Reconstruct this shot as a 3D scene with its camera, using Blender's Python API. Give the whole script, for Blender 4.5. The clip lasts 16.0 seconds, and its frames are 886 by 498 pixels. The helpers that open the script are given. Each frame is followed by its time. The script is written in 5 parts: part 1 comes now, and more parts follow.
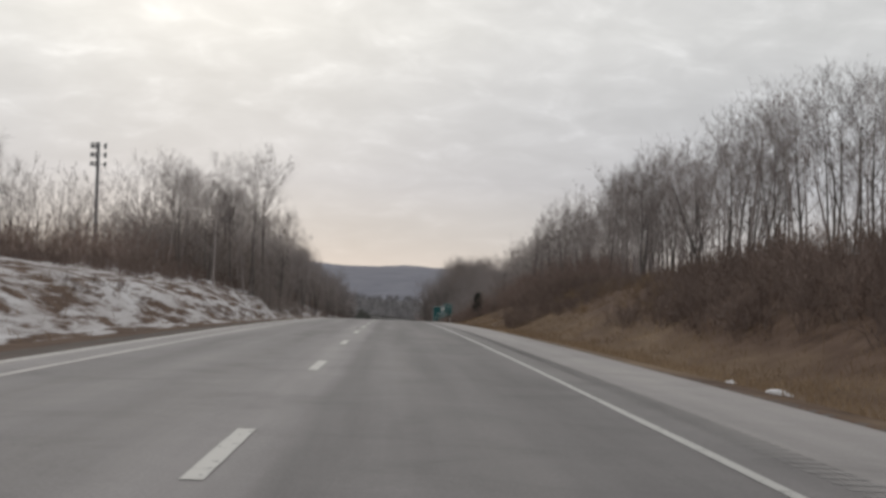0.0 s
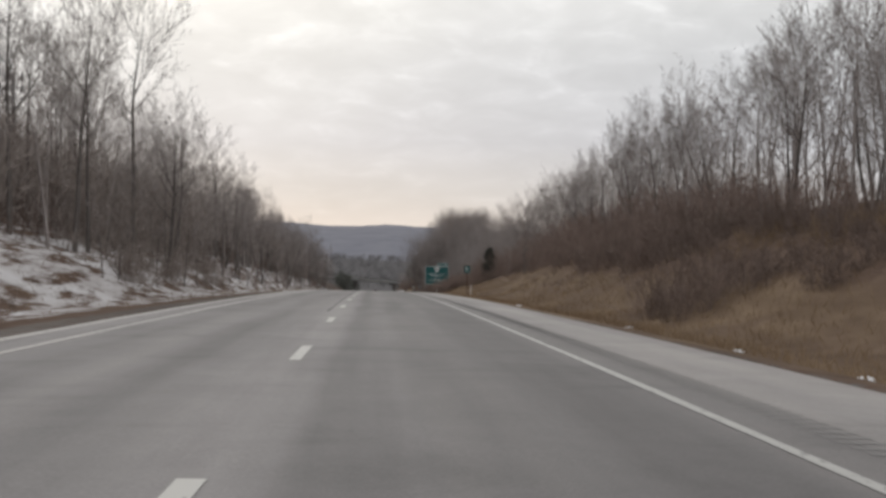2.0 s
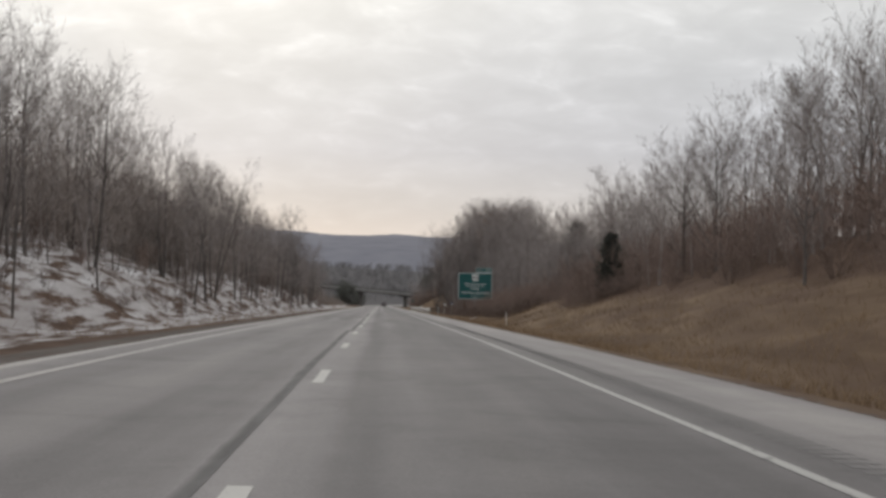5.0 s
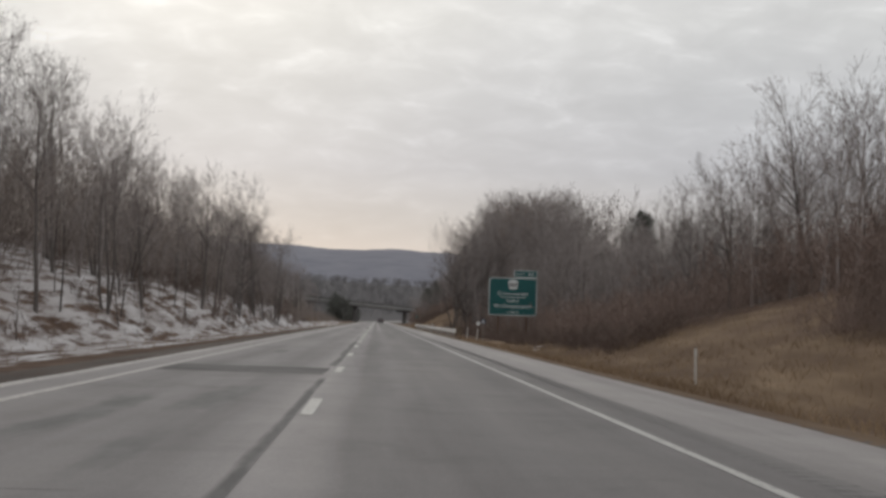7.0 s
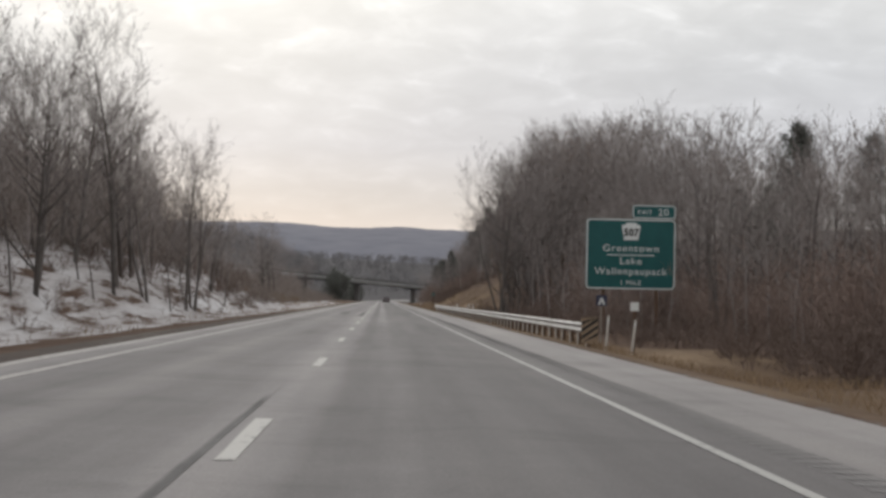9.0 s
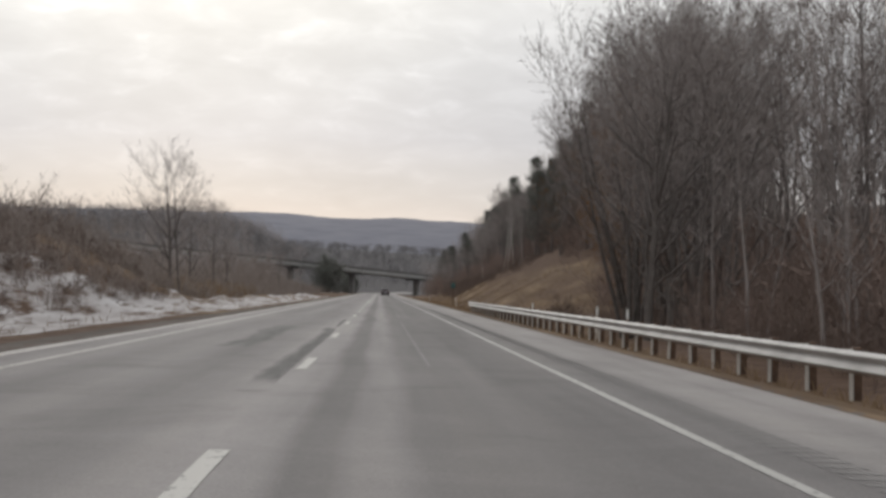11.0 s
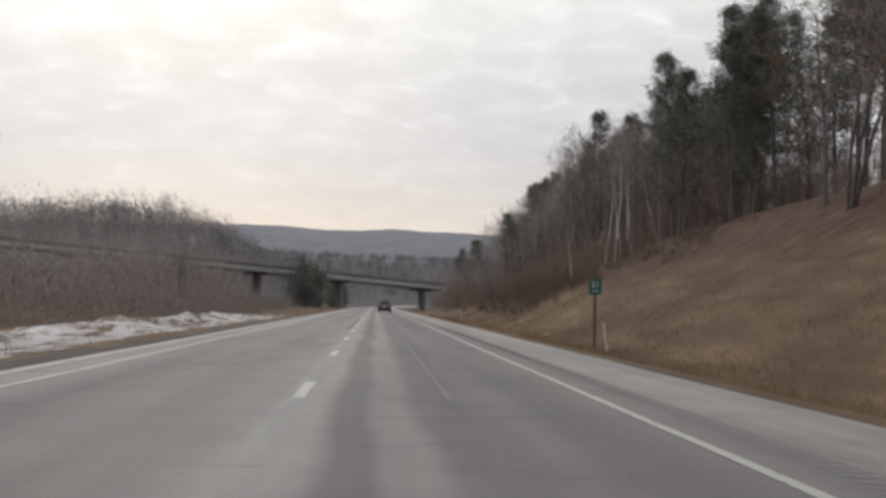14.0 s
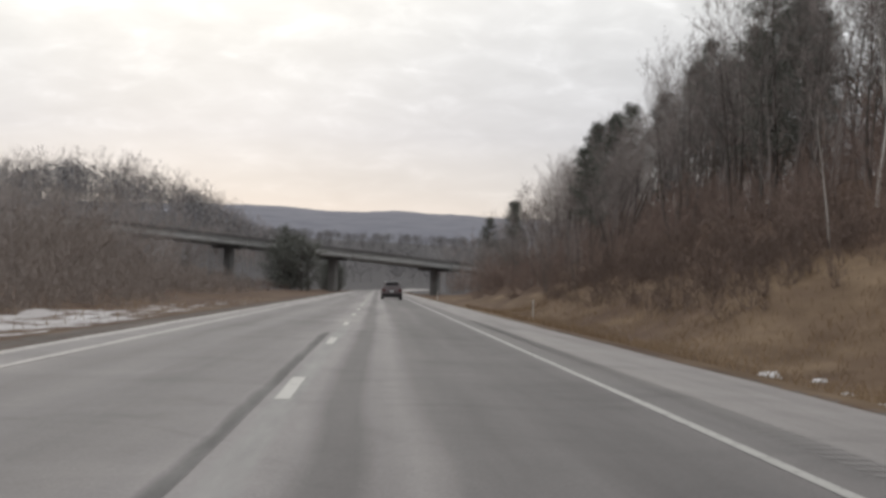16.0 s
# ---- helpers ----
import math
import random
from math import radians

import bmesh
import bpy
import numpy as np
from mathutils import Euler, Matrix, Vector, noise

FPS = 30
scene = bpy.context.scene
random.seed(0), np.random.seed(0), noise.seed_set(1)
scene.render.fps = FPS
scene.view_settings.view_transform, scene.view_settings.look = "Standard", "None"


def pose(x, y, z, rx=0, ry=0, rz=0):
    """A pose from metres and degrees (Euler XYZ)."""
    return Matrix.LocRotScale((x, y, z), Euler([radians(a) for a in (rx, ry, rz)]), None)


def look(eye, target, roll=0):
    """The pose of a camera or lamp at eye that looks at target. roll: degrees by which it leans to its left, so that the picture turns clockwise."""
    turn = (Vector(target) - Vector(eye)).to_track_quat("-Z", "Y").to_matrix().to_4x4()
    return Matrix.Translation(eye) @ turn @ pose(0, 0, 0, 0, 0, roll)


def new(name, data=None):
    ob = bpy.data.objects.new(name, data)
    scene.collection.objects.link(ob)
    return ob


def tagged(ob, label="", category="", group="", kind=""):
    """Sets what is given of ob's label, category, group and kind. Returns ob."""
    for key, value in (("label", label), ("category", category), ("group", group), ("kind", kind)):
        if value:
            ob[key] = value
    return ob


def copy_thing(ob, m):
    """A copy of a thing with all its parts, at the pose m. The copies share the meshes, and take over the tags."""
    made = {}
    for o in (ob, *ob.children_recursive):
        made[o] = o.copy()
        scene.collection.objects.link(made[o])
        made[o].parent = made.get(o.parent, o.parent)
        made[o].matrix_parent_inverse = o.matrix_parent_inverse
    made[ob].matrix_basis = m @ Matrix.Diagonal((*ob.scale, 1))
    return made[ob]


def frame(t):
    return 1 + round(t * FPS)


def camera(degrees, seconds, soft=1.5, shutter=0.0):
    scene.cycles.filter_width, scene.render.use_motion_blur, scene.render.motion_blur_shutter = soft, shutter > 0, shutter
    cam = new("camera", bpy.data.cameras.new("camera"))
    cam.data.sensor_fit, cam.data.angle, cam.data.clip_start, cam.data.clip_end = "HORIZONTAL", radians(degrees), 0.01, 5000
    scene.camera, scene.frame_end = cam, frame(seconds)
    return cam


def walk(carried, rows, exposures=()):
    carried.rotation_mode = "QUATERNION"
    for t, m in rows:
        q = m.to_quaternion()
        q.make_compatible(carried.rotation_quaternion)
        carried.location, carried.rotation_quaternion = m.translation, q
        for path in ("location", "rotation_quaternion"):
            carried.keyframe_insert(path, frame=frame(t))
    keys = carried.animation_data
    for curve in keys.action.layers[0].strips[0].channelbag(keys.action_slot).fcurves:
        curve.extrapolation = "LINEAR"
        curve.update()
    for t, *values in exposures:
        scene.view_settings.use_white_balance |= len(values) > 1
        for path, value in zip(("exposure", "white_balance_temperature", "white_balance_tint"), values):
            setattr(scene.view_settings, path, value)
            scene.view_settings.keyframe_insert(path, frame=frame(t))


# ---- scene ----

# ---------- road line: x to the right of the lane dashes, y along the road ----------
CREST_END, BEND, S0 = 208.2, 7699.0, -0.003


def prof(y):
    """Height of the carriageway along the lane dashes."""
    if y < -120:
        return prof(-120) + (S0 + 120 / BEND) * (y + 120)
    if y < CREST_END:
        return S0 * y - y * y / (2 * BEND)
    s1 = S0 - CREST_END / BEND
    z = S0 * CREST_END - CREST_END ** 2 / (2 * BEND)
    if y < 900:
        return z + s1 * (y - CREST_END)
    z += s1 * (900 - CREST_END)
    return z + s1 * 300 * (1 - math.exp(-(y - 900) / 300))


CROSS = 0.010   # cross fall to the right

# ---------- camera ----------
cam = camera(37.46, 16.0, soft=3.2)
EYE = 1.125   # height of the lens over the carriageway
PATH = [   # seconds, x, y, pitch, roll, yaw
    (0, 1.16, -1.61, 2.02, -1.49, -2.28),
    (0.5, 1.14, 14.28, 1.96, -0.74, -2.55),
    (1, 1.13, 30.11, 0.56, -0.40, -2.75),
    (1.5, 1.03, 46.30, 1.12, -0.41, -3.07),
    (2, 0.94, 63.32, 0.24, -0.58, -3.07),
    (2.5, 0.88, 79.55, 0.74, -0.60, -3.16),
    (3, 0.88, 95.90, 0.49, -0.68, -2.93),
    (3.5, 0.88, 112.04, 0.65, -0.74, -3.09),
    (4, 0.85, 127.99, 0.12, -1.14, -2.64),
    (6.5, 0.74, 207.21, 1.85, -0.96, -2.99),
    (7, 0.77, 222.78, 1.44, -1.59, -2.88),
    (7.5, 0.85, 240.74, 0.53, -2.49, -2.11),
    (8, 0.93, 257.42, 0.38, -1.98, -2.42),
    (8.5, 1.04, 273.87, 0.45, -1.41, -2.51),
    (9, 1.04, 289.92, 0.49, -1.10, -2.65),
    (11.5, 1.08, 371.15, 0.12, -1.46, -2.65),
    (12, 1.11, 388.99, 0.16, -1.34, -2.23),
    (12.5, 1.04, 405.68, 0.52, -1.33, -2.45),
    (13, 0.98, 421.93, 0.12, -1.22, -2.47),
    (13.5, 0.96, 438.01, 0.54, -0.96, -2.53),
    (14, 0.89, 454.05, 0.72, -0.85, -2.94),
    (14.5, 0.92, 469.61, 0.27, -0.79, -3.02),
    (15, 0.92, 485.37, -0.27, -0.44, -3.27),
    (15.5, 0.88, 501.63, 0.20, -0.81, -3.16),
    (16, 0.91, 517.70, -0.02, -1.34, -2.81),
]
walk(cam, [(t, pose(x, y, prof(y) - CROSS * x + EYE, 90 + p, r, w)) for t, x, y, p, r, w in PATH],
     exposures=((0, -0.2), (0.5, -0.2), (1, -0.1), (1.5, -0.12), (2, 0.0), (2.5, -0.04), (3, 0.04), (3.5, -0.08), (4, -0.12), (6.5, 0.02), (7, -0.2), (7.5, -0.2), (8, -0.1), (8.5, -0.1), (9, 0.02), (11.5, 0.02), (12, 0.07), (12.5, 0.11), (13, 0.06), (14, 0.05), (15.5, 0.05), (16, 0.11)))

# ---------- light ----------
def N(tree, kind, vals=None, stops=None, **props):
    """A shader node with its input values, ramp stops and settings."""
    nd = tree.nodes.new(kind)
    if "data_type" in props:
        nd.data_type = props["data_type"]
    if "operation" in props:
        nd.operation = props["operation"]
    if "blend_type" in props:
        nd.blend_type = props["blend_type"]
    for key, val in (vals or {}).items():
        nd.inputs[key].default_value = val
    if stops:
        els = nd.color_ramp.elements
        while len(els) < len(stops):
            els.new(0.5)
        for e, (p, c) in zip(els, stops):
            e.position, e.color = p, (*c, 1) if isinstance(c, tuple) else (c, c, c, 1)
    return nd


SUN_AZ, SUN_EL = radians(-9), radians(17)
SUN_DIR = Vector((math.sin(SUN_AZ) * math.cos(SUN_EL), math.cos(SUN_AZ) * math.cos(SUN_EL), math.sin(SUN_EL)))
world = bpy.data.worlds.new("overcast_sky")
scene.world = world
world.use_nodes = True
nt = world.node_tree
nt.nodes.clear()
L = nt.links.new
out = N(nt, "ShaderNodeOutputWorld")
bg = N(nt, "ShaderNodeBackground", {"Strength": 1.0})
co = N(nt, "ShaderNodeTexCoord")
sep = N(nt, "ShaderNodeSeparateXYZ")
L(co.outputs["Generated"], sep.inputs[0])
# the cloud deck, seen in perspective: direction laid onto a flat layer
hz = N(nt, "ShaderNodeMath", {1: 0.26}, operation="ADD")
L(sep.outputs[2], hz.inputs[0])
hz2 = N(nt, "ShaderNodeMath", {1: 0.03}, operation="MAXIMUM")
L(hz.outputs[0], hz2.inputs[0])
dvx = N(nt, "ShaderNodeMath", operation="DIVIDE")
dvy = N(nt, "ShaderNodeMath", operation="DIVIDE")
L(sep.outputs[0], dvx.inputs[0]); L(hz2.outputs[0], dvx.inputs[1])
L(sep.outputs[1], dvy.inputs[0]); L(hz2.outputs[0], dvy.inputs[1])
cmb = N(nt, "ShaderNodeCombineXYZ")
L(dvx.outputs[0], cmb.inputs[0]); L(dvy.outputs[0], cmb.inputs[1])
n1 = N(nt, "ShaderNodeTexNoise", {"Scale": 8.0, "Detail": 5.0, "Roughness": 0.55, "Distortion": 0.35})
L(cmb.outputs[0], n1.inputs["Vector"])
n2 = N(nt, "ShaderNodeTexNoise", {"Scale": 1.3, "Detail": 3.0, "Roughness": 0.5})
L(cmb.outputs[0], n2.inputs["Vector"])
puff = N(nt, "ShaderNodeValToRGB", stops=[(0.34, 0.93), (0.50, 0.99), (0.60, 1.06), (0.70, 1.2)])
L(n1.outputs[0], puff.inputs[0])
# the far clouds run together towards the horizon
low = N(nt, "ShaderNodeMapRange", {1: 0.03, 2: 0.17, 3: 0.3, 4: 1.0})
L(sep.outputs[2], low.inputs[0])
calm = N(nt, "ShaderNodeMix", {6: (1, 1, 1, 1)}, data_type="RGBA")
L(low.outputs[0], calm.inputs[0]); L(puff.outputs[0], calm.inputs[7])
sheet = N(nt, "ShaderNodeValToRGB", stops=[(0.3, 0.94), (0.7, 1.07)])
L(n2.outputs[0], sheet.inputs[0])
ramp = N(nt, "ShaderNodeValToRGB", stops=[(0.0, (0.565, 0.54, 0.535)), (0.02, (0.645, 0.615, 0.608)), (0.045, (0.605, 0.594, 0.607)), (0.085, (0.58, 0.585, 0.625)), (0.14, (0.65, 0.655, 0.675)), (0.20, (0.77, 0.77, 0.765)), (0.35, (0.82, 0.81, 0.80)), (1.0, (0.70, 0.71, 0.73))])
L(sep.outputs[2], ramp.inputs[0])
# brighter towards the veiled sun
dot = N(nt, "ShaderNodeVectorMath", operation="DOT_PRODUCT")
L(co.outputs["Generated"], dot.inputs[0])
dot.inputs[1].default_value = SUN_DIR
veil = N(nt, "ShaderNodeValToRGB", stops=[(0.90, (1.0, 1.0, 1.0)), (0.965, (1.06, 1.055, 1.05)), (0.992, (1.22, 1.21, 1.18)), (1.0, (1.35, 1.33, 1.29))])
L(dot.outputs["Value"], veil.inputs[0])


def times(a, b):
    m = N(nt, "ShaderNodeMix", {0: 1.0}, data_type="RGBA", blend_type="MULTIPLY")
    L(a, m.inputs[6]); L(b, m.inputs[7])
    return m.outputs[2]


cloud = times(times(times(ramp.outputs[0], calm.outputs[2]), sheet.outputs[0]), veil.outputs[0])
sky = nt.nodes.new("ShaderNodeTexSky")
sky.sky_type, sky.sun_disc, sky.sun_elevation, sky.sun_rotation = "NISHITA", False, SUN_EL, SUN_AZ
dim = N(nt, "ShaderNodeMix", {0: 1.0, 7: (0.08, 0.08, 0.08, 1)}, data_type="RGBA", blend_type="MULTIPLY")
L(sky.outputs[0], dim.inputs[6])
cover = N(nt, "ShaderNodeMix", {0: 0.94}, data_type="RGBA")
L(dim.outputs[2], cover.inputs[6]); L(cloud, cover.inputs[7])
L(cover.outputs[2], bg.inputs[0]); L(bg.outputs[0], out.inputs[0])

sun = new("sun", bpy.data.lights.new("sun", "SUN"))
sun.data.energy, sun.data.angle, sun.data.color = 0.55, radians(30), (1, 0.96, 0.9)
sun.matrix_world = look(SUN_DIR * 100, (0, 0, 0))


# ---------- materials ----------
def surf(name, cols, scale=2.0, rough=0.9, stretch=(1, 1, 1), bump=0.3, bump_scale=30.0, vary=0.0, metal=0.0, detail=6.0, spread=(0.3, 0.7), spec=0.5):
    """A noise-mottled surface in metres; vary: how far single objects differ in brightness."""
    m = bpy.data.materials.new(name)
    m.use_nodes = True
    t = m.node_tree
    b = t.nodes["Principled BSDF"]
    b.inputs["Roughness"].default_value, b.inputs["Metallic"].default_value = rough, metal
    b.inputs["Specular IOR Level"].default_value = spec
    tc = N(t, "ShaderNodeTexCoord")
    mp = N(t, "ShaderNodeMapping", {"Scale": stretch})
    t.links.new(tc.outputs["Object"], mp.inputs[0])
    nz = N(t, "ShaderNodeTexNoise", {"Scale": scale, "Detail": detail, "Roughness": 0.6})
    t.links.new(mp.outputs[0], nz.inputs["Vector"])
    k = len(cols)
    rp = N(t, "ShaderNodeValToRGB", stops=[(spread[0] + (spread[1] - spread[0]) * i / max(1, k - 1), c) for i, c in enumerate(cols)])
    t.links.new(nz.outputs[0], rp.inputs[0])
    col = rp.outputs[0]
    if vary:
        oi = N(t, "ShaderNodeObjectInfo")
        mr = N(t, "ShaderNodeMapRange", {3: 1 - vary, 4: 1 + vary})
        t.links.new(oi.outputs["Random"], mr.inputs[0])
        hv = N(t, "ShaderNodeHueSaturation")
        t.links.new(mr.outputs[0], hv.inputs["Value"])
        t.links.new(col, hv.inputs["Color"])
        col = hv.outputs[0]
    t.links.new(col, b.inputs["Base Color"])
    if bump:
        nb = N(t, "ShaderNodeTexNoise", {"Scale": bump_scale, "Detail": 4.0})
        t.links.new(mp.outputs[0], nb.inputs["Vector"])
        bp = N(t, "ShaderNodeBump", {"Strength": bump, "Distance": 0.02})
        t.links.new(nb.outputs[0], bp.inputs["Height"])
        t.links.new(bp.outputs[0], b.inputs["Normal"])
    return m


def asphalt():
    """Worn motorway asphalt: paler and darker lengthwise bands by lane, streaks, mottle and grit."""
    m = surf("asphalt", [(0.75, 0.74, 0.74), (1.0, 1.0, 1.0), (1.18, 1.17, 1.15)], 0.5, 0.86, (1.6, 0.07, 1), 0.35, 140.0)
    t = m.node_tree
    b = t.nodes["Principled BSDF"]
    streak = b.inputs["Base Color"].links[0].from_socket
    tc = N(t, "ShaderNodeTexCoord")
    sx = N(t, "ShaderNodeSeparateXYZ")
    t.links.new(tc.outputs["Object"], sx.inputs[0])
    wob = N(t, "ShaderNodeTexNoise", {"Scale": 0.12, "Detail": 2.0})
    t.links.new(tc.outputs["Object"], wob.inputs["Vector"])
    wa = N(t, "ShaderNodeMath", {1: 0.4, 2: -0.2}, operation="MULTIPLY_ADD")
    t.links.new(wob.outputs[0], wa.inputs[0])
    ad = N(t, "ShaderNodeMath", operation="ADD")
    t.links.new(sx.outputs[0], ad.inputs[0]); t.links.new(wa.outputs[0], ad.inputs[1])
    mr = N(t, "ShaderNodeMapRange", {1: -5.5, 2: 7.0})
    t.links.new(ad.outputs[0], mr.inputs[0])

    def at(x):
        return (x + 5.5) / 12.5
    bands = [(-5.2, 0.27), (-4.0, 0.26), (-3.3, 0.22), (-2.8, 0.18), (-2.0, 0.22), (-1.3, 0.18), (-0.7, 0.21), (-0.1, 0.285), (0.35, 0.27), (0.55, 0.152), (0.80, 0.155), (0.95, 0.245), (1.2, 0.265), (1.45, 0.165), (1.8, 0.142), (2.25, 0.165), (2.6, 0.138), (3.3, 0.148), (3.8, 0.18), (4.2, 0.158), (4.55, 0.265), (5.5, 0.30), (6.2, 0.285)]
    even = {0.35: 0.235, 0.55: 0.165, 0.80: 0.165, 0.95: 0.182, 1.2: 0.195, 1.45: 0.172, 1.8: 0.158, 2.25: 0.168, 2.6: 0.152}
    ramps = []
    for table in (bands, [(x, even.get(x, v)) for x, v in bands]):
        rp = N(t, "ShaderNodeValToRGB", stops=[(at(x), (v * 1.068, v, v * (0.98 if x < 4.4 else 0.965))) for x, v in table])
        t.links.new(mr.outputs[0], rp.inputs[0])
        ramps.append(rp)
    # the older surface begins past the exit sign
    sec = N(t, "ShaderNodeMapRange", {1: 325.0, 2: 385.0})
    t.links.new(sx.outputs[1], sec.inputs[0])
    rp = N(t, "ShaderNodeMix", data_type="RGBA")
    t.links.new(sec.outputs[0], rp.inputs[0])
    t.links.new(ramps[1].outputs[0], rp.inputs[6]); t.links.new(ramps[0].outputs[0], rp.inputs[7])
    mx = N(t, "ShaderNodeMix", {0: 1.0}, data_type="RGBA", blend_type="MULTIPLY")
    t.links.new(rp.outputs[2], mx.inputs[6]); t.links.new(streak, mx.inputs[7])
    grit = N(t, "ShaderNodeTexNoise", {"Scale": 45.0, "Detail": 3.0})
    t.links.new(tc.outputs["Object"], grit.inputs["Vector"])
    gr = N(t, "ShaderNodeValToRGB", stops=[(0.3, 0.86), (0.7, 1.13)])
    t.links.new(grit.outputs[0], gr.inputs[0])
    mx2 = N(t, "ShaderNodeMix", {0: 1.0}, data_type="RGBA", blend_type="MULTIPLY")
    t.links.new(mx.outputs[2], mx2.inputs[6]); t.links.new(gr.outputs[0], mx2.inputs[7])
    # broad stains and rubbed patches
    mot = N(t, "ShaderNodeTexNoise", {"Scale": 0.45, "Detail": 7.0, "Roughness": 0.68, "Distortion": 0.6})
    t.links.new(tc.outputs["Object"], mot.inputs["Vector"])
    mo = N(t, "ShaderNodeValToRGB", stops=[(0.32, 0.80), (0.46, 0.98), (0.56, 1.02), (0.72, 1.14)])
    t.links.new(mot.outputs[0], mo.inputs[0])
    mx3 = N(t, "ShaderNodeMix", {0: 1.0}, data_type="RGBA", blend_type="MULTIPLY")
    t.links.new(mx2.outputs[2], mx3.inputs[6]); t.links.new(mo.outputs[0], mx3.inputs[7])
    t.links.new(mx3.outputs[2], b.inputs["Base Color"])
    return m


def worn_paint(name, col, hold):
    """Road paint rubbed away in spots down to the asphalt."""
    m = surf(name, [(0.26, 0.25, 0.24), col, col], 9.0, 0.75, (1, 0.5, 1), 0.3, 120.0, spread=(hold, hold + 0.2))
    return m


def ground_material():
    """Litter, tan grass and snow, told apart by the sheet's own 'snow' and 'tan' values and broken up by noise."""
    m = surf("winter_ground", [(0.078, 0.052, 0.039), (0.12, 0.081, 0.061), (0.17, 0.119, 0.09)], 0.9, 0.95, (1, 1, 1), 0.8, 9.0, spec=0.04)
    t = m.node_tree
    b = t.nodes["Principled BSDF"]
    base = b.inputs["Base Color"].links[0].from_socket
    tc = N(t, "ShaderNodeTexCoord")

    def layer(under, attr, cols, scale, low, high, stretch):
        mp = N(t, "ShaderNodeMapping", {"Scale": stretch})
        t.links.new(tc.outputs["Object"], mp.inputs[0])
        na = N(t, "ShaderNodeTexNoise", {"Scale": scale, "Detail": 7.0, "Roughness": 0.65})
        t.links.new(mp.outputs[0], na.inputs["Vector"])
        at = N(t, "ShaderNodeAttribute")
        at.attribute_name = attr
        sm = N(t, "ShaderNodeMath", operation="ADD")
        t.links.new(na.outputs[0], sm.inputs[0]); t.links.new(at.outputs["Fac"], sm.inputs[1])
        mr = N(t, "ShaderNodeMapRange", {1: low, 2: high})
        t.links.new(sm.outputs[0], mr.inputs[0])
        nb = N(t, "ShaderNodeTexNoise", {"Scale": 0.55, "Detail": 9.0, "Roughness": 0.62})
        mq = N(t, "ShaderNodeMapping", {"Scale": (1.0, 0.22, 1.0)})
        t.links.new(tc.outputs["Object"], mq.inputs[0])
        t.links.new(mq.outputs[0], nb.inputs["Vector"])
        rp = N(t, "ShaderNodeValToRGB", stops=[(0.3 + 0.4 * i / (len(cols) - 1), c) for i, c in enumerate(cols)])
        t.links.new(nb.outputs[0], rp.inputs[0])
        mx = N(t, "ShaderNodeMix", data_type="RGBA")
        t.links.new(mr.outputs[0], mx.inputs[0]); t.links.new(under, mx.inputs[6]); t.links.new(rp.outputs[0], mx.inputs[7])
        return mx.outputs[2]

    c = layer(base, "tan", [(0.106, 0.072, 0.049), (0.180, 0.127, 0.084), (0.275, 0.200, 0.133)], 0.16, 0.95, 1.20, (1, 0.5, 1))
    c = layer(c, "gravel", [(0.088, 0.077, 0.07), (0.13, 0.115, 0.105), (0.185, 0.166, 0.152)], 3.0, 0.95, 1.1, (1, 1, 1))
    # far woodland floor; its pale grey also carries distance haze
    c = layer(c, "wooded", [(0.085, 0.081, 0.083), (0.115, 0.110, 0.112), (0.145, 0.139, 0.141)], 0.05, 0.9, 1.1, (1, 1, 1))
    c = layer(c, "snow", [(0.34, 0.31, 0.30), (0.50, 0.475, 0.47), (0.68, 0.67, 0.675)], 0.75, 0.97, 1.09, (2.2, 0.30, 1))
    t.links.new(c, b.inputs["Base Color"])
    return m


M_ROAD, M_GROUND = asphalt(), ground_material()
M_WHITE, M_YELLOW = worn_paint("lane_paint", (0.55, 0.535, 0.50), 0.32), worn_paint("edge_paint", (0.46, 0.435, 0.41), 0.36)
M_EDGE = worn_paint("worn_edge_paint", (0.47, 0.46, 0.435), 0.34)
M_PATCH = surf("patch_asphalt", [(0.068, 0.063, 0.061), (0.105, 0.099, 0.096), (0.155, 0.148, 0.143)], 1.0, 0.85, (0.6, 1.6, 1), 0.4, 120)
M_RUMBLE = surf("groove_shade", [(0.205, 0.198, 0.19), (0.245, 0.236, 0.228)], 2.0, 0.9, bump_scale=90)
M_BARK = surf("bark", [(0.085, 0.075, 0.069), (0.142, 0.127, 0.118), (0.205, 0.187, 0.176)], 3.0, 0.95, (6, 6, 1), 0.7, 20, vary=0.25, spec=0.05)
M_TWIG = surf("twigs", [(0.235, 0.208, 0.198), (0.345, 0.310, 0.297)], 1.2, 0.95, bump=0, vary=0.25, spec=0.05)
M_BIRCH = surf("birch_bark", [(0.06, 0.055, 0.05), (0.50, 0.47, 0.44), (0.62, 0.59, 0.56)], 2.5, 0.8, (2, 2, 9), 0.3, 20, vary=0.1, spread=(0.3, 0.55), spec=0.05)
M_BRUSH = surf("brush_stems", [(0.180, 0.138, 0.119), (0.275, 0.213, 0.185)], 1.5, 0.95, bump=0, vary=0.3, spec=0.05)
M_SCRUB = surf("median_scrub", [(0.24, 0.203, 0.183), (0.36, 0.316, 0.290)], 1.5, 0.95, bump=0, spec=0.05)
M_PINE = surf("pine_needles", [(0.125, 0.130, 0.117), (0.205, 0.210, 0.188)], 1.5, 0.9, bump=0, vary=0.25, spec=0.05)
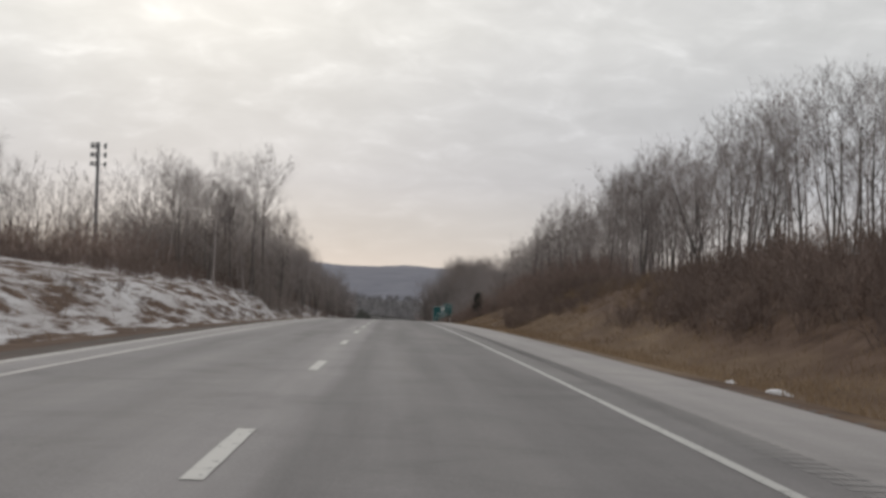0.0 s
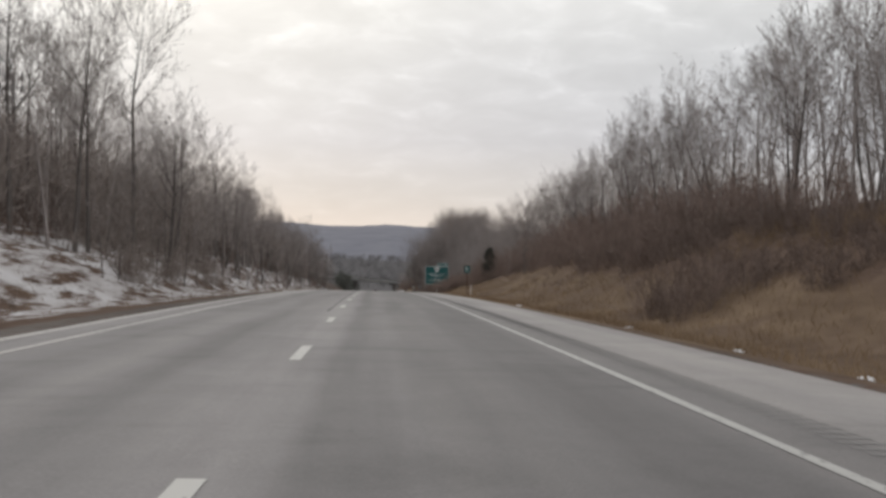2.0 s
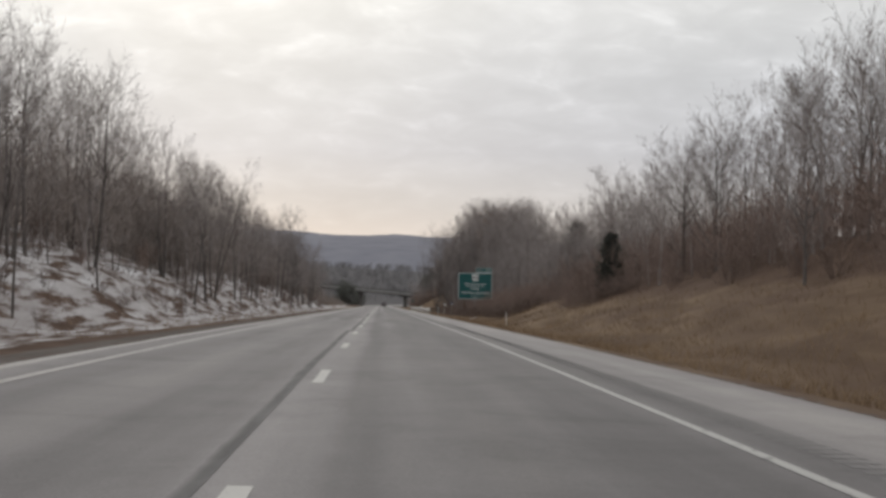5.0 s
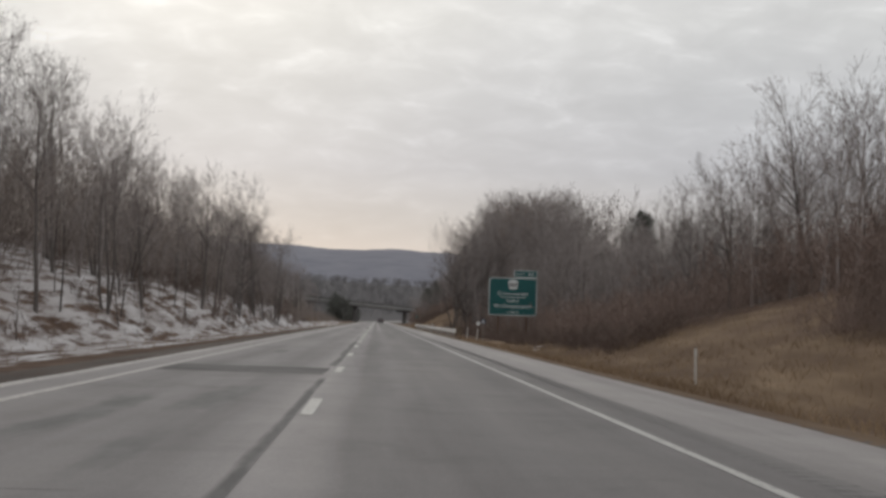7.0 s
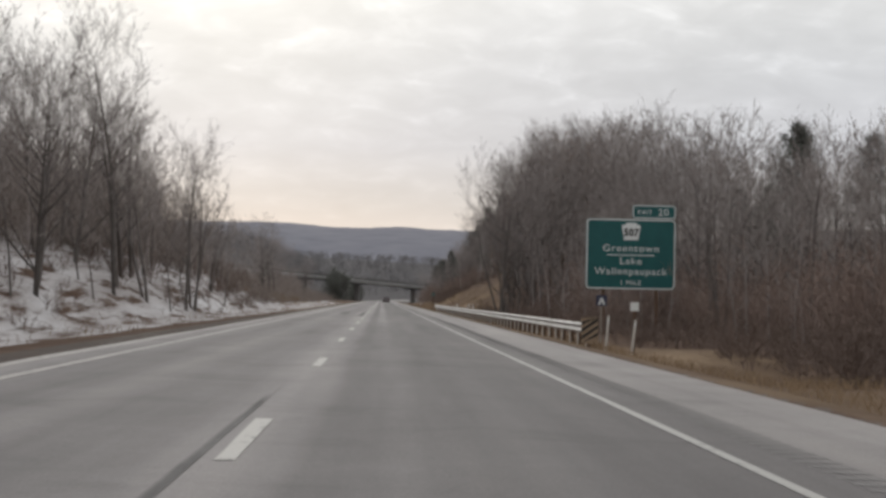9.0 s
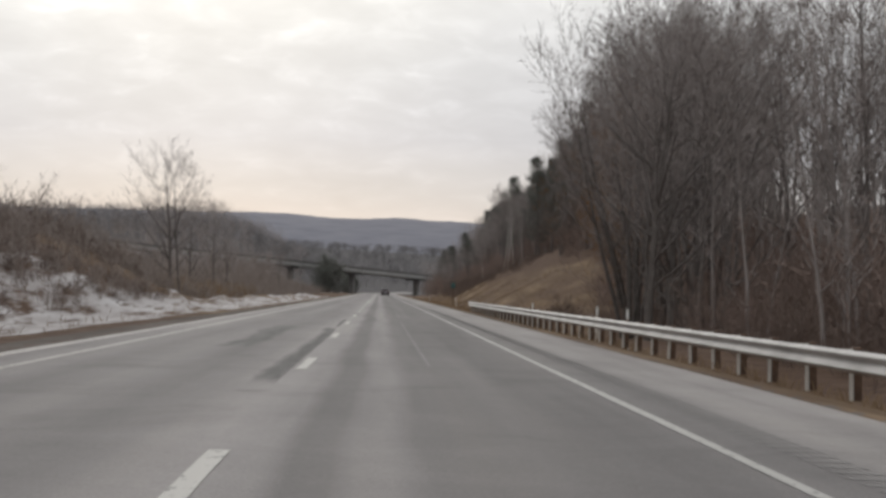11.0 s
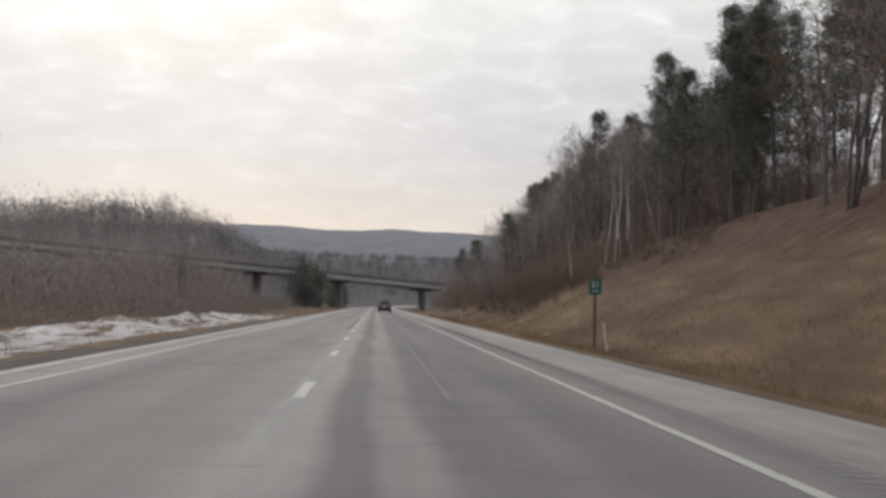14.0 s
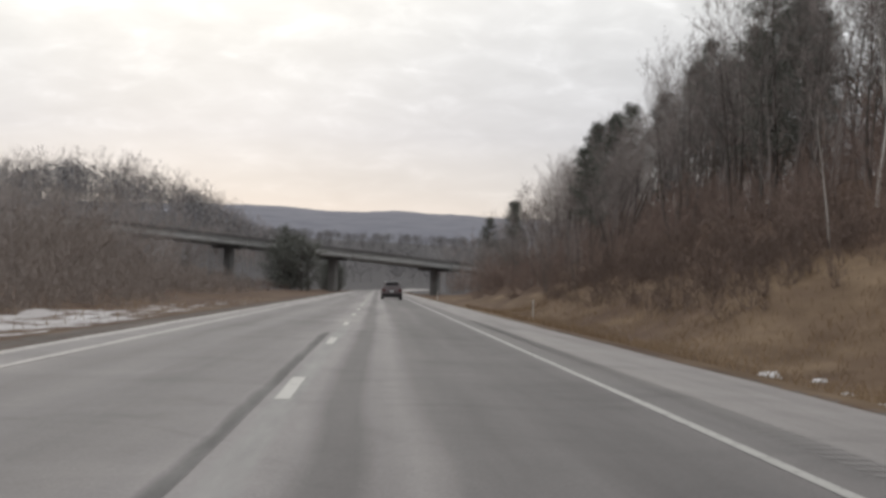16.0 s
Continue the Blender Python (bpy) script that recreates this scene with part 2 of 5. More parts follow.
M_CEDAR = surf("cedar_needles", [(0.052, 0.055, 0.05), (0.095, 0.098, 0.086)], 1.5, 0.9, bump=0, vary=0.2, spec=0.05)
M_LEAF = surf("dry_leaves", [(0.15, 0.085, 0.045), (0.27, 0.165, 0.085)], 1.5, 0.9, bump=0, vary=0.15, spec=0.05)
# twig grey of the far trees, paled in colour for the haze before them
M_FARWOOD = surf("hazed_far_woods", [(0.165, 0.159, 0.163), (0.22, 0.213, 0.217), (0.27, 0.262, 0.265)], 0.06, 1.0, bump=0, spec=0.02)
M_GRASS = surf("dry_grass", [(0.165, 0.114, 0.074), (0.25, 0.18, 0.118), (0.345, 0.256, 0.17)], 0.45, 0.95, (1, 0.22, 1), bump=0, spec=0.05)
gt = M_GRASS.node_tree
gb = gt.nodes["Principled BSDF"]
thin_leaf = N(gt, "ShaderNodeBsdfTranslucent")
both = N(gt, "ShaderNodeMixShader", {0: 0.5})
go = [x for x in gt.nodes if x.type == "OUTPUT_MATERIAL"][0]
gt.links.new(gb.inputs["Base Color"].links[0].from_socket, thin_leaf.inputs[0])
gt.links.new(gb.outputs[0], both.inputs[1]); gt.links.new(thin_leaf.outputs[0], both.inputs[2])
gt.links.new(both.outputs[0], go.inputs[0])
M_SNOW = surf("old_snow", [(0.6, 0.58, 0.57), (0.8, 0.79, 0.8)], 4.0, 0.7, bump=0.6, bump_scale=14)
M_CONC = surf("bridge_concrete", [(0.19, 0.186, 0.18), (0.27, 0.265, 0.26)], 0.6, 0.9, (1, 1, 0.4), 0.3, 12)
M_RAIL = surf("weathered_bridge_rail", [(0.075, 0.07, 0.068), (0.12, 0.113, 0.11)], 1.5, 0.8, bump=0.1)
M_GIRDER = surf("girder_paint", [(0.36, 0.36, 0.35), (0.47, 0.47, 0.46)], 0.7, 0.8, bump=0.1)
M_STEEL = surf("galvanised_steel", [(0.34, 0.33, 0.32), (0.47, 0.46, 0.45), (0.56, 0.55, 0.54)], 2.0, 0.6, (1, 0.4, 1), 0.1, 40, metal=0.35)
M_POST = surf("weathered_post", [(0.20, 0.17, 0.14), (0.32, 0.28, 0.24)], 3.0, 0.85, (3, 3, 1), 0.3, 30, vary=0.2)
M_RUST = surf("rusty_brown_post", [(0.075, 0.045, 0.03), (0.14, 0.085, 0.055)], 6.0, 0.85)
M_GREEN = surf("sign_green", [(0.004, 0.078, 0.080), (0.008, 0.105, 0.105)], 1.0, 0.5, bump=0.05)
M_SIGNWHITE = surf("sign_white", [(0.66, 0.69, 0.68), (0.76, 0.78, 0.77)], 3.0, 0.5, bump=0.05)
M_SIGNBACK = surf("sign_aluminium", [(0.3, 0.3, 0.3), (0.38, 0.38, 0.38)], 3.0, 0.5, metal=0.6, bump=0.1)
M_BLACK = surf("black_sheeting", [(0.012, 0.012, 0.012), (0.025, 0.025, 0.025)], 5.0, 0.6, bump=0.05)
M_AMBER = surf("amber_sheeting", [(0.27, 0.195, 0.13), (0.37, 0.275, 0.19)], 5.0, 0.6, bump=0.05)
M_BLUE = surf("blue_sheeting", [(0.03, 0.035, 0.07), (0.045, 0.052, 0.095)], 5.0, 0.6, bump=0.05)
M_WHITEPOST = surf("white_plastic", [(0.52, 0.50, 0.46), (0.68, 0.66, 0.62)], 5.0, 0.6, bump=0.1)
M_PAINT = surf("dark_car_paint", [(0.10, 0.08, 0.084), (0.125, 0.10, 0.105)], 2.0, 0.3, bump=0)
M_GLASS = surf("dark_glass", [(0.012, 0.013, 0.015), (0.016, 0.017, 0.02)], 2.0, 0.08, bump=0)
M_TYRE = surf("tyre_rubber", [(0.012, 0.012, 0.012), (0.022, 0.022, 0.022)], 8.0, 0.85)
M_RIM = surf("alloy", [(0.3, 0.3, 0.31), (0.4, 0.4, 0.41)], 8.0, 0.35, metal=0.9, bump=0)
M_LAMP = surf("red_lens", [(0.09, 0.02, 0.02), (0.12, 0.028, 0.026)], 8.0, 0.25, bump=0)
M_ROOF_SHINE = surf("roof_shine", [(0.45, 0.45, 0.46), (0.55, 0.55, 0.56)], 8.0, 0.3, metal=0.6, bump=0)
M_TOWER = surf("tower_steel", [(0.22, 0.22, 0.225), (0.3, 0.3, 0.305)], 1.0, 0.6, metal=0.3)
# the ridge's blue-grey is distance haze put into the base colour
M_RIDGE = surf("haze_tinted_ridge", [(0.195, 0.196, 0.228), (0.23, 0.231, 0.262), (0.255, 0.256, 0.285)], 0.012, 1.0, (1, 1, 3), 0, spec=0.05)


# ---------- mesh helpers ----------
def fast_mesh(name, V, F, material, smooth=False):
    """A mesh from arrays of places and of equal-sized faces."""
    V, F = np.asarray(V, np.float32), np.asarray(F, np.int32)
    me = bpy.data.meshes.new(name)
    me.vertices.add(len(V)); me.loops.add(F.size); me.polygons.add(len(F))
    me.vertices.foreach_set("co", V.ravel())
    me.loops.foreach_set("vertex_index", F.ravel())
    me.polygons.foreach_set("loop_start", np.arange(0, F.size, F.shape[1], dtype=np.int32))
    me.materials.append(material)
    if smooth:
        me.polygons.foreach_set("use_smooth", np.ones(len(F), bool))
    me.update(calc_edges=True)
    return me


def thing(name, m, label, category, group="", kind=""):
    """An Empty at the base of a thing, which holds its parts."""
    ob = new(name)
    ob.matrix_world = m
    return tagged(ob, label, category, group, kind)


def part(name, me, parent, label="", m=None):
    ob = new(name, me)
    ob.parent = parent
    if m is not None:
        ob.matrix_local = m
    return tagged(ob, label)


def bm_mesh(name, bm, material, smooth=False):
    me = bpy.data.meshes.new(name)
    bm.to_mesh(me)
    bm.free()
    me.materials.append(material)
    if smooth:
        me.polygons.foreach_set("use_smooth", [True] * len(me.polygons))
    return me


def block(name, x0, x1, y0, y1, z0, z1, material, bevel=0.02, taper=1.0):
    """A bevelled block; taper: how far the top narrows across y and x."""
    bm = bmesh.new()
    bmesh.ops.create_cube(bm, size=1)
    for v in bm.verts:
        k = taper if v.co.z > 0 else 1.0
        v.co = Vector(((x0 + x1) / 2 + v.co.x * (x1 - x0) * k, (y0 + y1) / 2 + v.co.y * (y1 - y0) * k, (z0 + z1) / 2 + v.co.z * (z1 - z0)))
    if bevel:
        bmesh.ops.bevel(bm, geom=list(bm.edges), offset=bevel, segments=2, affect="EDGES", profile=0.5)
    return bm_mesh(name, bm, material)


def outline_plate(name, pts, y0, y1, material):
    """A flat plate with the given outline in x and z, from y0 back to y1."""
    k = len(pts)
    V = [(x, y0, z) for x, z in pts] + [(x, y1, z) for x, z in pts]
    me = bpy.data.meshes.new(name)
    me.from_pydata(V, [], [tuple(range(k)), tuple(range(2 * k - 1, k - 1, -1))] + [(i, k + i, k + (i + 1) % k, (i + 1) % k) for i in range(k)])
    me.materials.append(material)
    return me


def rounded(x0, x1, z0, z1, r, n=5):
    pts = []
    for cx, cz, a0 in ((x1 - r, z1 - r, 0), (x0 + r, z1 - r, 90), (x0 + r, z0 + r, 180), (x1 - r, z0 + r, 270)):
        for i in range(n + 1):
            a = radians(a0 + 90 * i / n)
            pts.append((cx + r * math.cos(a), cz + r * math.sin(a)))
    return pts


def tubes(segs, sides):
    """Tapered prisms round the segments (n, 8): start, end, two radii."""
    S = np.asarray(segs, float)
    d = S[:, 3:6] - S[:, 0:3]
    d /= np.linalg.norm(d, axis=1, keepdims=True) + 1e-9
    ref = np.where(np.abs(d[:, 2:3]) > 0.9, np.array([[1.0, 0, 0]]), np.array([[0, 0, 1.0]]))
    a = np.cross(d, ref)
    a /= np.linalg.norm(a, axis=1, keepdims=True) + 1e-9
    b = np.cross(d, a)
    ang = np.arange(sides) * 2 * np.pi / sides
    ring = a[:, None, :] * np.cos(ang)[None, :, None] + b[:, None, :] * np.sin(ang)[None, :, None]
    V = np.concatenate([S[:, None, 0:3] + ring * S[:, None, 6:7], S[:, None, 3:6] + ring * S[:, None, 7:8]], 1).reshape(-1, 3)
    i = np.arange(sides)
    f = np.stack([i, (i + 1) % sides, sides + (i + 1) % sides, sides + i], 1)
    F = (np.arange(len(S)) * 2 * sides)[:, None, None] + f[None]
    return V, F.reshape(-1, 4)


# ---------- ground ----------
SIDE_Y = [-60, 0, 80, 120, 160, 200, 240, 280, 300, 320, 340, 370, 400, 425, 445, 465, 480, 520, 600, 680, 760, 820, 1000]
RIGHT_K = [0.50, 0.50, 0.50, 0.48, 0.42, 0.42, 0.38, 0.35, 0.28, 0.10, 0.00, -0.02, -0.02, 0.02, 0.15, 0.40, 0.52, 0.56, 0.54, 0.40, 0.20, 0.10, 0.05]
LEFT_Y = [-60, 20, 60, 100, 120, 200, 300, 360, 422, 438, 470, 560, 700]
LEFT_K = [1.0, 1.0, 1.0, 1.0, 0.98, 0.95, 0.98, 1.0, 1.1, 0.2, 0.10, 0.06, 0.05]
LEFT_X = [7.4, 7.4, 7.6, 8.2, 8.7, 8.9, 9.0, 9.0, 8.9, 9.3, 9.5, 9.5, 9.5]
LEFT_TOP = [2.8, 2.9, 2.9, 3.6, 5.0, 6.5, 6.5, 6.0, 4.6, 2.2, 2.0, 1.8, 3.0]


def ease(v):
    v = min(max(v, 0.0), 1.0)
    return v * v * (3 - 2 * v)


def deck(x):
    """Cross fall of the paved width: one plane, with shoulders that fall a little more."""
    z = -CROSS * x
    if x > 3.9:
        z -= 0.025 * (min(x, 6.4) - 3.9)
    return z


def bend(y):
    """Sideways run of the road past the overpass."""
    return (max(0.0, y - 790) ** 2) / 2600


def ground(x, y, lumps=True):
    x0 = x - bend(y)
    z = prof(y)
    if x0 > 6.4:
        z += deck(6.4) - 0.06
        d = x0 - 6.6
        z -= 0.50 * ease(d / 3.2)
        k = float(np.interp(y, SIDE_Y, RIGHT_K))
        d = x0 - 10.0
        if d > 0:
            lift = d * d / 6 if d < 3 else min(d, 60) - 1.5
            cap = float(np.interp(y, [20, 125, 175], [9.0, 9.0, 16]))
            z += k * (lift - 1.2 * math.log(1 + math.exp((lift - cap) / 1.2))) + max(0, min(d, 55) - 17.5) * 0.13
    elif x0 < -4.6:
        z += deck(-4.6) - 0.03
        z -= 0.12 * ease((-4.6 - x0) / 2.5)
        d = -x0 - float(np.interp(y, LEFT_Y, LEFT_X))
        if d > 0:
            k, cap = float(np.interp(y, LEFT_Y, LEFT_K)), float(np.interp(y, LEFT_Y, LEFT_TOP))
            lift = k * (d * d / 3 if d < 1.5 else d - 0.75)
            z += cap * (1 - math.exp(-lift / cap)) if cap > 0 else 0
    else:
        z += deck(x0) - 0.15
    if lumps and (x0 > 8 or x0 < -7.5):
        w = ease((abs(x0) - 7.5) / 3)
        z += w * (0.35 * noise.noise((x * 0.13, y * 0.10, 0)) + 0.08 * noise.noise((x * 0.5, y * 0.3, 3)))
    if 400 < y < 585 and -12.5 < x0 < -7.2:
        # ploughed-up bank of old snow
        z += 0.62 * ease((y - 400) / 15) * (1 - ease((y - 540) / 40)) * math.exp(-((x0 + 9.7) / 1.3) ** 2) * (0.55 + 0.8 * noise.noise((x * 0.9, y * 0.55, 5)) + 0.4 * noise.noise((x * 2.0, y * 1.3, 7)))
    # the land beyond: a wooded rise behind the overpass, another across the valley
    z += 21 * ease((-x - 12) / 58) * ease((y - 640) / 260) * (1 - ease((y - 1000) / 500))
    z += (22 - 0.06 * max(-300, min(300, x)) + 3 * math.sin(x / 90)) * ease((y - 1000) / 600) * (1 - 0.5 * ease((y - 1800) / 900))
    return float(z)


def snow_at(x, y):
    """How readily snow lies: on the shaded side of the road, thinner where the banks end."""
    if x > -6.6:
        return 0.0
    near = float(np.interp(y, [-60, 20, 90, 110, 200, 300, 380, 425, 470, 545, 570, 640], [0.53, 0.54, 0.54, 0.54, 0.545, 0.565, 0.59, 0.60, 0.56, 0.565, 0.5, 0.3]))
    late = ease((y - 395) / 40)
    wide = near * ease((-6.4 - x) / 1.2) - 0.30 * ease((-x - 24) / 10)
    slim = near * ease((-6.2 - x) / 0.8) * (1 - ease((-x - 9.6) / 2.2))
    slim += 0.5 * math.exp(-((x + 12.2) / 1.3) ** 2 - ((y - 541) / 5) ** 2) + 0.4 * math.exp(-((x + 13.4) / 1.2) ** 2 - ((y - 494) / 7) ** 2) + 0.3 * math.exp(-((x + 11.0) / 1.4) ** 2 - ((y - 552) / 11) ** 2)
    return wide * (1 - late) + slim * late


def tan_at(x, y):
    if 6.6 < x and y < 760:
        reach = float(np.interp(y, [-60, 30, 60, 150, 200, 245, 262, 270, 284, 292, 300, 330, 400, 440, 470, 600, 700], [13, 13.5, 14.5, 17, 20, 19.5, 17, 24, 23, 14.5, 13.5, 14, 10, 17, 23, 16.5, 14]))
        return 0.62 * (1 - ease((x - reach + 2) / 5))
    if -60 < x < -6 and y < 720:
        return 0.35 + 0.27 * ease((y - 400) / 20) * (1 - 0.5 * ease((y - 500) / 60))
    return 0.0


def span(a, b, step):
    k = int(round((b - a) / step))
    return [a + (b - a) * i / k for i in range(k)]


xs = [-1500, -900, -600, -400, -300, -220, -160, -120, -95, -75, -60, -50, -44, -38, -34] + span(-31, -17, 1.4) + span(-17, -4.7, 0.7) + [-4.7, -4.0, 0, 3, 6.2] + span(6.7, 17, 0.7) + span(17, 34, 1.4) + [34, 37, 41, 46, 52, 60, 70, 85, 105, 130, 170, 220, 300, 400, 600, 900, 1500]
ys = [-150, -100] + span(-60, 630, 2.4) + span(630, 1000, 10) + span(1000, 2000, 40) + [2000, 2200, 2500, 2800, 3200]
n = len(xs)
V = [(x + bend(y), y, ground(x + bend(y), y)) for y in ys for x in xs]
F = [(j * n + i, j * n + i + 1, (j + 1) * n + i + 1, (j + 1) * n + i) for j in range(len(ys) - 1) for i in range(n - 1)]
me = fast_mesh("ground", V, F, M_GROUND, True)
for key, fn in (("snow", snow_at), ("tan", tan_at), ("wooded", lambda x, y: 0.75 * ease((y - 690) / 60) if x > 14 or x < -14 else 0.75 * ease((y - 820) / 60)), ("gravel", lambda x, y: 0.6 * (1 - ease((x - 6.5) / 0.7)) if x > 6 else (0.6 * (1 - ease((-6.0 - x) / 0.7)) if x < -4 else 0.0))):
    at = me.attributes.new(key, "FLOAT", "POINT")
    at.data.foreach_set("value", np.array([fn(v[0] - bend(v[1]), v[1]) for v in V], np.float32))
tagged(new("ground", me), "roadside banks of tan winter grass, leaf litter and old snow", "ground", kind="structure")


def ribbon(x0, x1, y0, y1, lift, step=6.0, rag=0.0, seed=0):
    """A strip of the carriageway between two distances from the dashes; rag: how ragged its sides are."""
    k = max(1, int((y1 - y0) / step))
    V, F = [], []
    cuts = [x0] + [x for x in (3.9,) if x0 < x < x1] + [x1]
    for j in range(k + 1):
        y = y0 + (y1 - y0) * j / k
        for i, x in enumerate(cuts):
            w = rag * noise.noise((y * 0.35, i * 7.0 + seed, 0.5)) + 0.5 * rag * noise.noise((y * 2.3, i * 7.0 + seed, 2.5)) if rag else 0.0
            V.append((x + w + bend(y), y, prof(y) + deck(x + w) + lift))
    c = len(cuts)
    for j in range(k):
        for i in range(c - 1):
            F.append((c * j + i, c * j + i + 1, c * (j + 1) + i + 1, c * (j + 1) + i))
    return V, F


road = tagged(new("road", fast_mesh("road", *ribbon(-4.6, 6.25, -60, 1000, 0.0, 4.0, 0.05), M_ROAD, True)), "worn grey asphalt carriageway with two lanes and shoulders", "road", kind="structure")
for name, a, b, rag, mtl, words in (("edge_line", 3.615, 3.725, 0.016, M_EDGE, "solid white edge line, worn and dull"), ("edge_line", -3.74, -3.58, 0.03, M_YELLOW, "faded pale edge line"), ("pavement_edge", -4.6, -4.36, 0.06, M_YELLOW, "pale salt-stained pavement rim")):
    part(name, fast_mesh(name, *ribbon(a, b, -60, 960, 0.005, 3.0, rag, a), mtl), road, words)
for k in range(-5, 70):
    y = 6.25 + 12.19 * k
    part("lane_dash", fast_mesh("lane_dash", *ribbon(-0.075, 0.075, y, y + 3.05, 0.006, 0.5, 0.012, k), M_WHITE), road)
def stained(name, cols, scale=1.3, stretch=(2, 0.22, 1)):
    """The road's own asphalt under a stain that thins out where its 'core' value falls off, broken up by noise."""
    m = M_ROAD.copy()
    m.name = name
    t = m.node_tree
    b = t.nodes["Principled BSDF"]
    bare = b.inputs["Base Color"].links[0].from_socket
    at = N(t, "ShaderNodeAttribute")
    at.attribute_name = "core"
    tc = N(t, "ShaderNodeTexCoord")

    def noise_of(size, sc):
        mp = N(t, "ShaderNodeMapping", {"Scale": sc})
        t.links.new(tc.outputs["Object"], mp.inputs[0])
        nz = N(t, "ShaderNodeTexNoise", {"Scale": size, "Detail": 6.0, "Roughness": 0.65})
        t.links.new(mp.outputs[0], nz.inputs["Vector"])
        return nz.outputs[0]
    sm = N(t, "ShaderNodeMath", operation="ADD")
    t.links.new(noise_of(1.0, (7.0, 0.9, 1.0)), sm.inputs[0]); t.links.new(at.outputs["Fac"], sm.inputs[1])
    mr = N(t, "ShaderNodeMapRange", {1: 0.68, 2: 1.35})
    t.links.new(sm.outputs[0], mr.inputs[0])
    rp = N(t, "ShaderNodeValToRGB", stops=[(0.3 + 0.4 * i / (len(cols) - 1), c) for i, c in enumerate(cols)])
    t.links.new(noise_of(scale, stretch), rp.inputs[0])
    mix = N(t, "ShaderNodeMix", data_type="RGBA")
    t.links.new(mr.outputs[0], mix.inputs[0]); t.links.new(bare, mix.inputs[6]); t.links.new(rp.outputs[0], mix.inputs[7])
    t.links.new(mix.outputs[2], b.inputs["Base Color"])
    return m


M_TAR = stained("tar", [(0.07, 0.067, 0.065), (0.10, 0.096, 0.094), (0.175, 0.169, 0.165)])
M_STAIN = stained("worn_stain", [(0.10, 0.096, 0.094), (0.13, 0.125, 0.122), (0.18, 0.174, 0.17)], 2.0, (1, 0.4, 1))
M_PALE = stained("faded_paint", [(0.25, 0.243, 0.237), (0.32, 0.31, 0.30), (0.38, 0.368, 0.355)])
M_CRACK = stained("sealed_crack", [(0.24, 0.233, 0.227), (0.30, 0.29, 0.283)])


def stain(name, a, b, y0, y1, material, words, core=(0.0, 0.75, 0.8, 0.75, 0.0), rag=0.1, lift=0.002):
    """A soft-edged strip on the carriageway; core: how solid it is from side to side."""
    k = max(4, int((y1 - y0) / 0.5))
    V, F, C = [], [], []
    for j in range(k + 1):
        f = j / k
        y = y0 + (y1 - y0) * f
        ends = ease((y - y0) / 2.5) * ease((y1 - y) / 2.5)
        sway = rag * (b - a) * (noise.noise((y * 0.3, a, 0.5)) + 0.5 * noise.noise((y * 1.3, a, 4.5)))
        for i in range(5):
            x = a + (b - a) * i / 4 + (sway if i < 3 else 0.3 * sway)
            V.append((x + bend(y), y, prof(y) + deck(x) + (lift - 0.0014 if i in (0, 4) else lift)))
            C.append(core[i] * ends)
    for j in range(k):
        for i in range(4):
            F.append((5 * j + i, 5 * j + i + 1, 5 * j + i + 6, 5 * j + i + 5))
    me = fast_mesh(name, V, F, material)
    me.attributes.new("core", "FLOAT", "POINT").data.foreach_set("value", np.array(C, np.float32))
    return part(name, me, road, words)


RIM = (0.0, 0.5, 0.85, 0.9, 0.75)   # soft on one side only
for a, b, y0, y1 in ((-0.36, -0.26, 98, 133), (-0.46, -0.19, 130, 146), (-0.39, -0.23, 143, 208), (-0.29, -0.12, 204, 248.4), (-0.34, -0.11, 252, 288), (-0.28, -0.18, 285, 306), (-0.50, -0.13, 368, 393), (-0.30, -0.15, 391, 404), (-0.38, -0.18, 508, 550), (-0.24, -0.15, 49, 57)):
    stain("tar_seam", a, b, y0, y1, M_TAR, "dark ragged tar seam", RIM, 0.3, 0.0045 + 0.0015 * (int(y0) % 2))
part("repair_patch", fast_mesh("repair_patch", *ribbon(-3.5, -0.22, 248.6, 252.0, 0.004, 0.4, 0.05, 9), M_PATCH), road, "dark asphalt repair across one lane")
for a, b, y0, y1 in ((-2.8, -2.0, 233, 242), (-1.7, -0.9, 237, 245), (-3.1, -2.3, 127, 134), (-2.5, -1.9, 262, 268), (-1.6, -1.0, 231, 236)):
    stain("stain", a, b, y0, y1, M_STAIN, "dark worn stain", rag=0.3)
stain("stain", -2.1, -1.2, 377, 394, M_TAR, "long dark smear of tar", rag=0.3)
for a, b, y0, y1 in ((-0.22, 0.20, 463, 501.5), (-0.16, 0.24, 502, 554)):
    stain("faded_strip", a, b, y0, y1, M_PALE, "pale strip of rubbed-off paint")
for a, b, y0, y1 in ((1.75, 1.85, 468, 496), (1.85, 1.95, 406, 430), (1.78, 1.88, 372, 402)):
    stain("crack_line", a, b, y0, y1, M_CRACK, "thin pale sealed crack along the lane", (0.0, 0.4, 0.5, 0.4, 0.0))
# rumble strip: flat quads, the grooves' shade put into their darker colour
gv, gf = [], []
for k in range(1950):
    y = -20 + 0.3 * k
    gf.append((4 * k, 4 * k + 1, 4 * k + 2, 4 * k + 3))
    gv += [(x, yy, prof(yy) + deck(x) + 0.003) for x, yy in ((4.14, y), (4.50, y), (4.50, y + 0.10), (4.14, y + 0.10))]
tagged(part("rumble_strip", fast_mesh("rumble_strip", gv, gf, M_RUMBLE), road, "row of flat strips coloured dark for the shade in shoulder grooves"), kind="stuff")

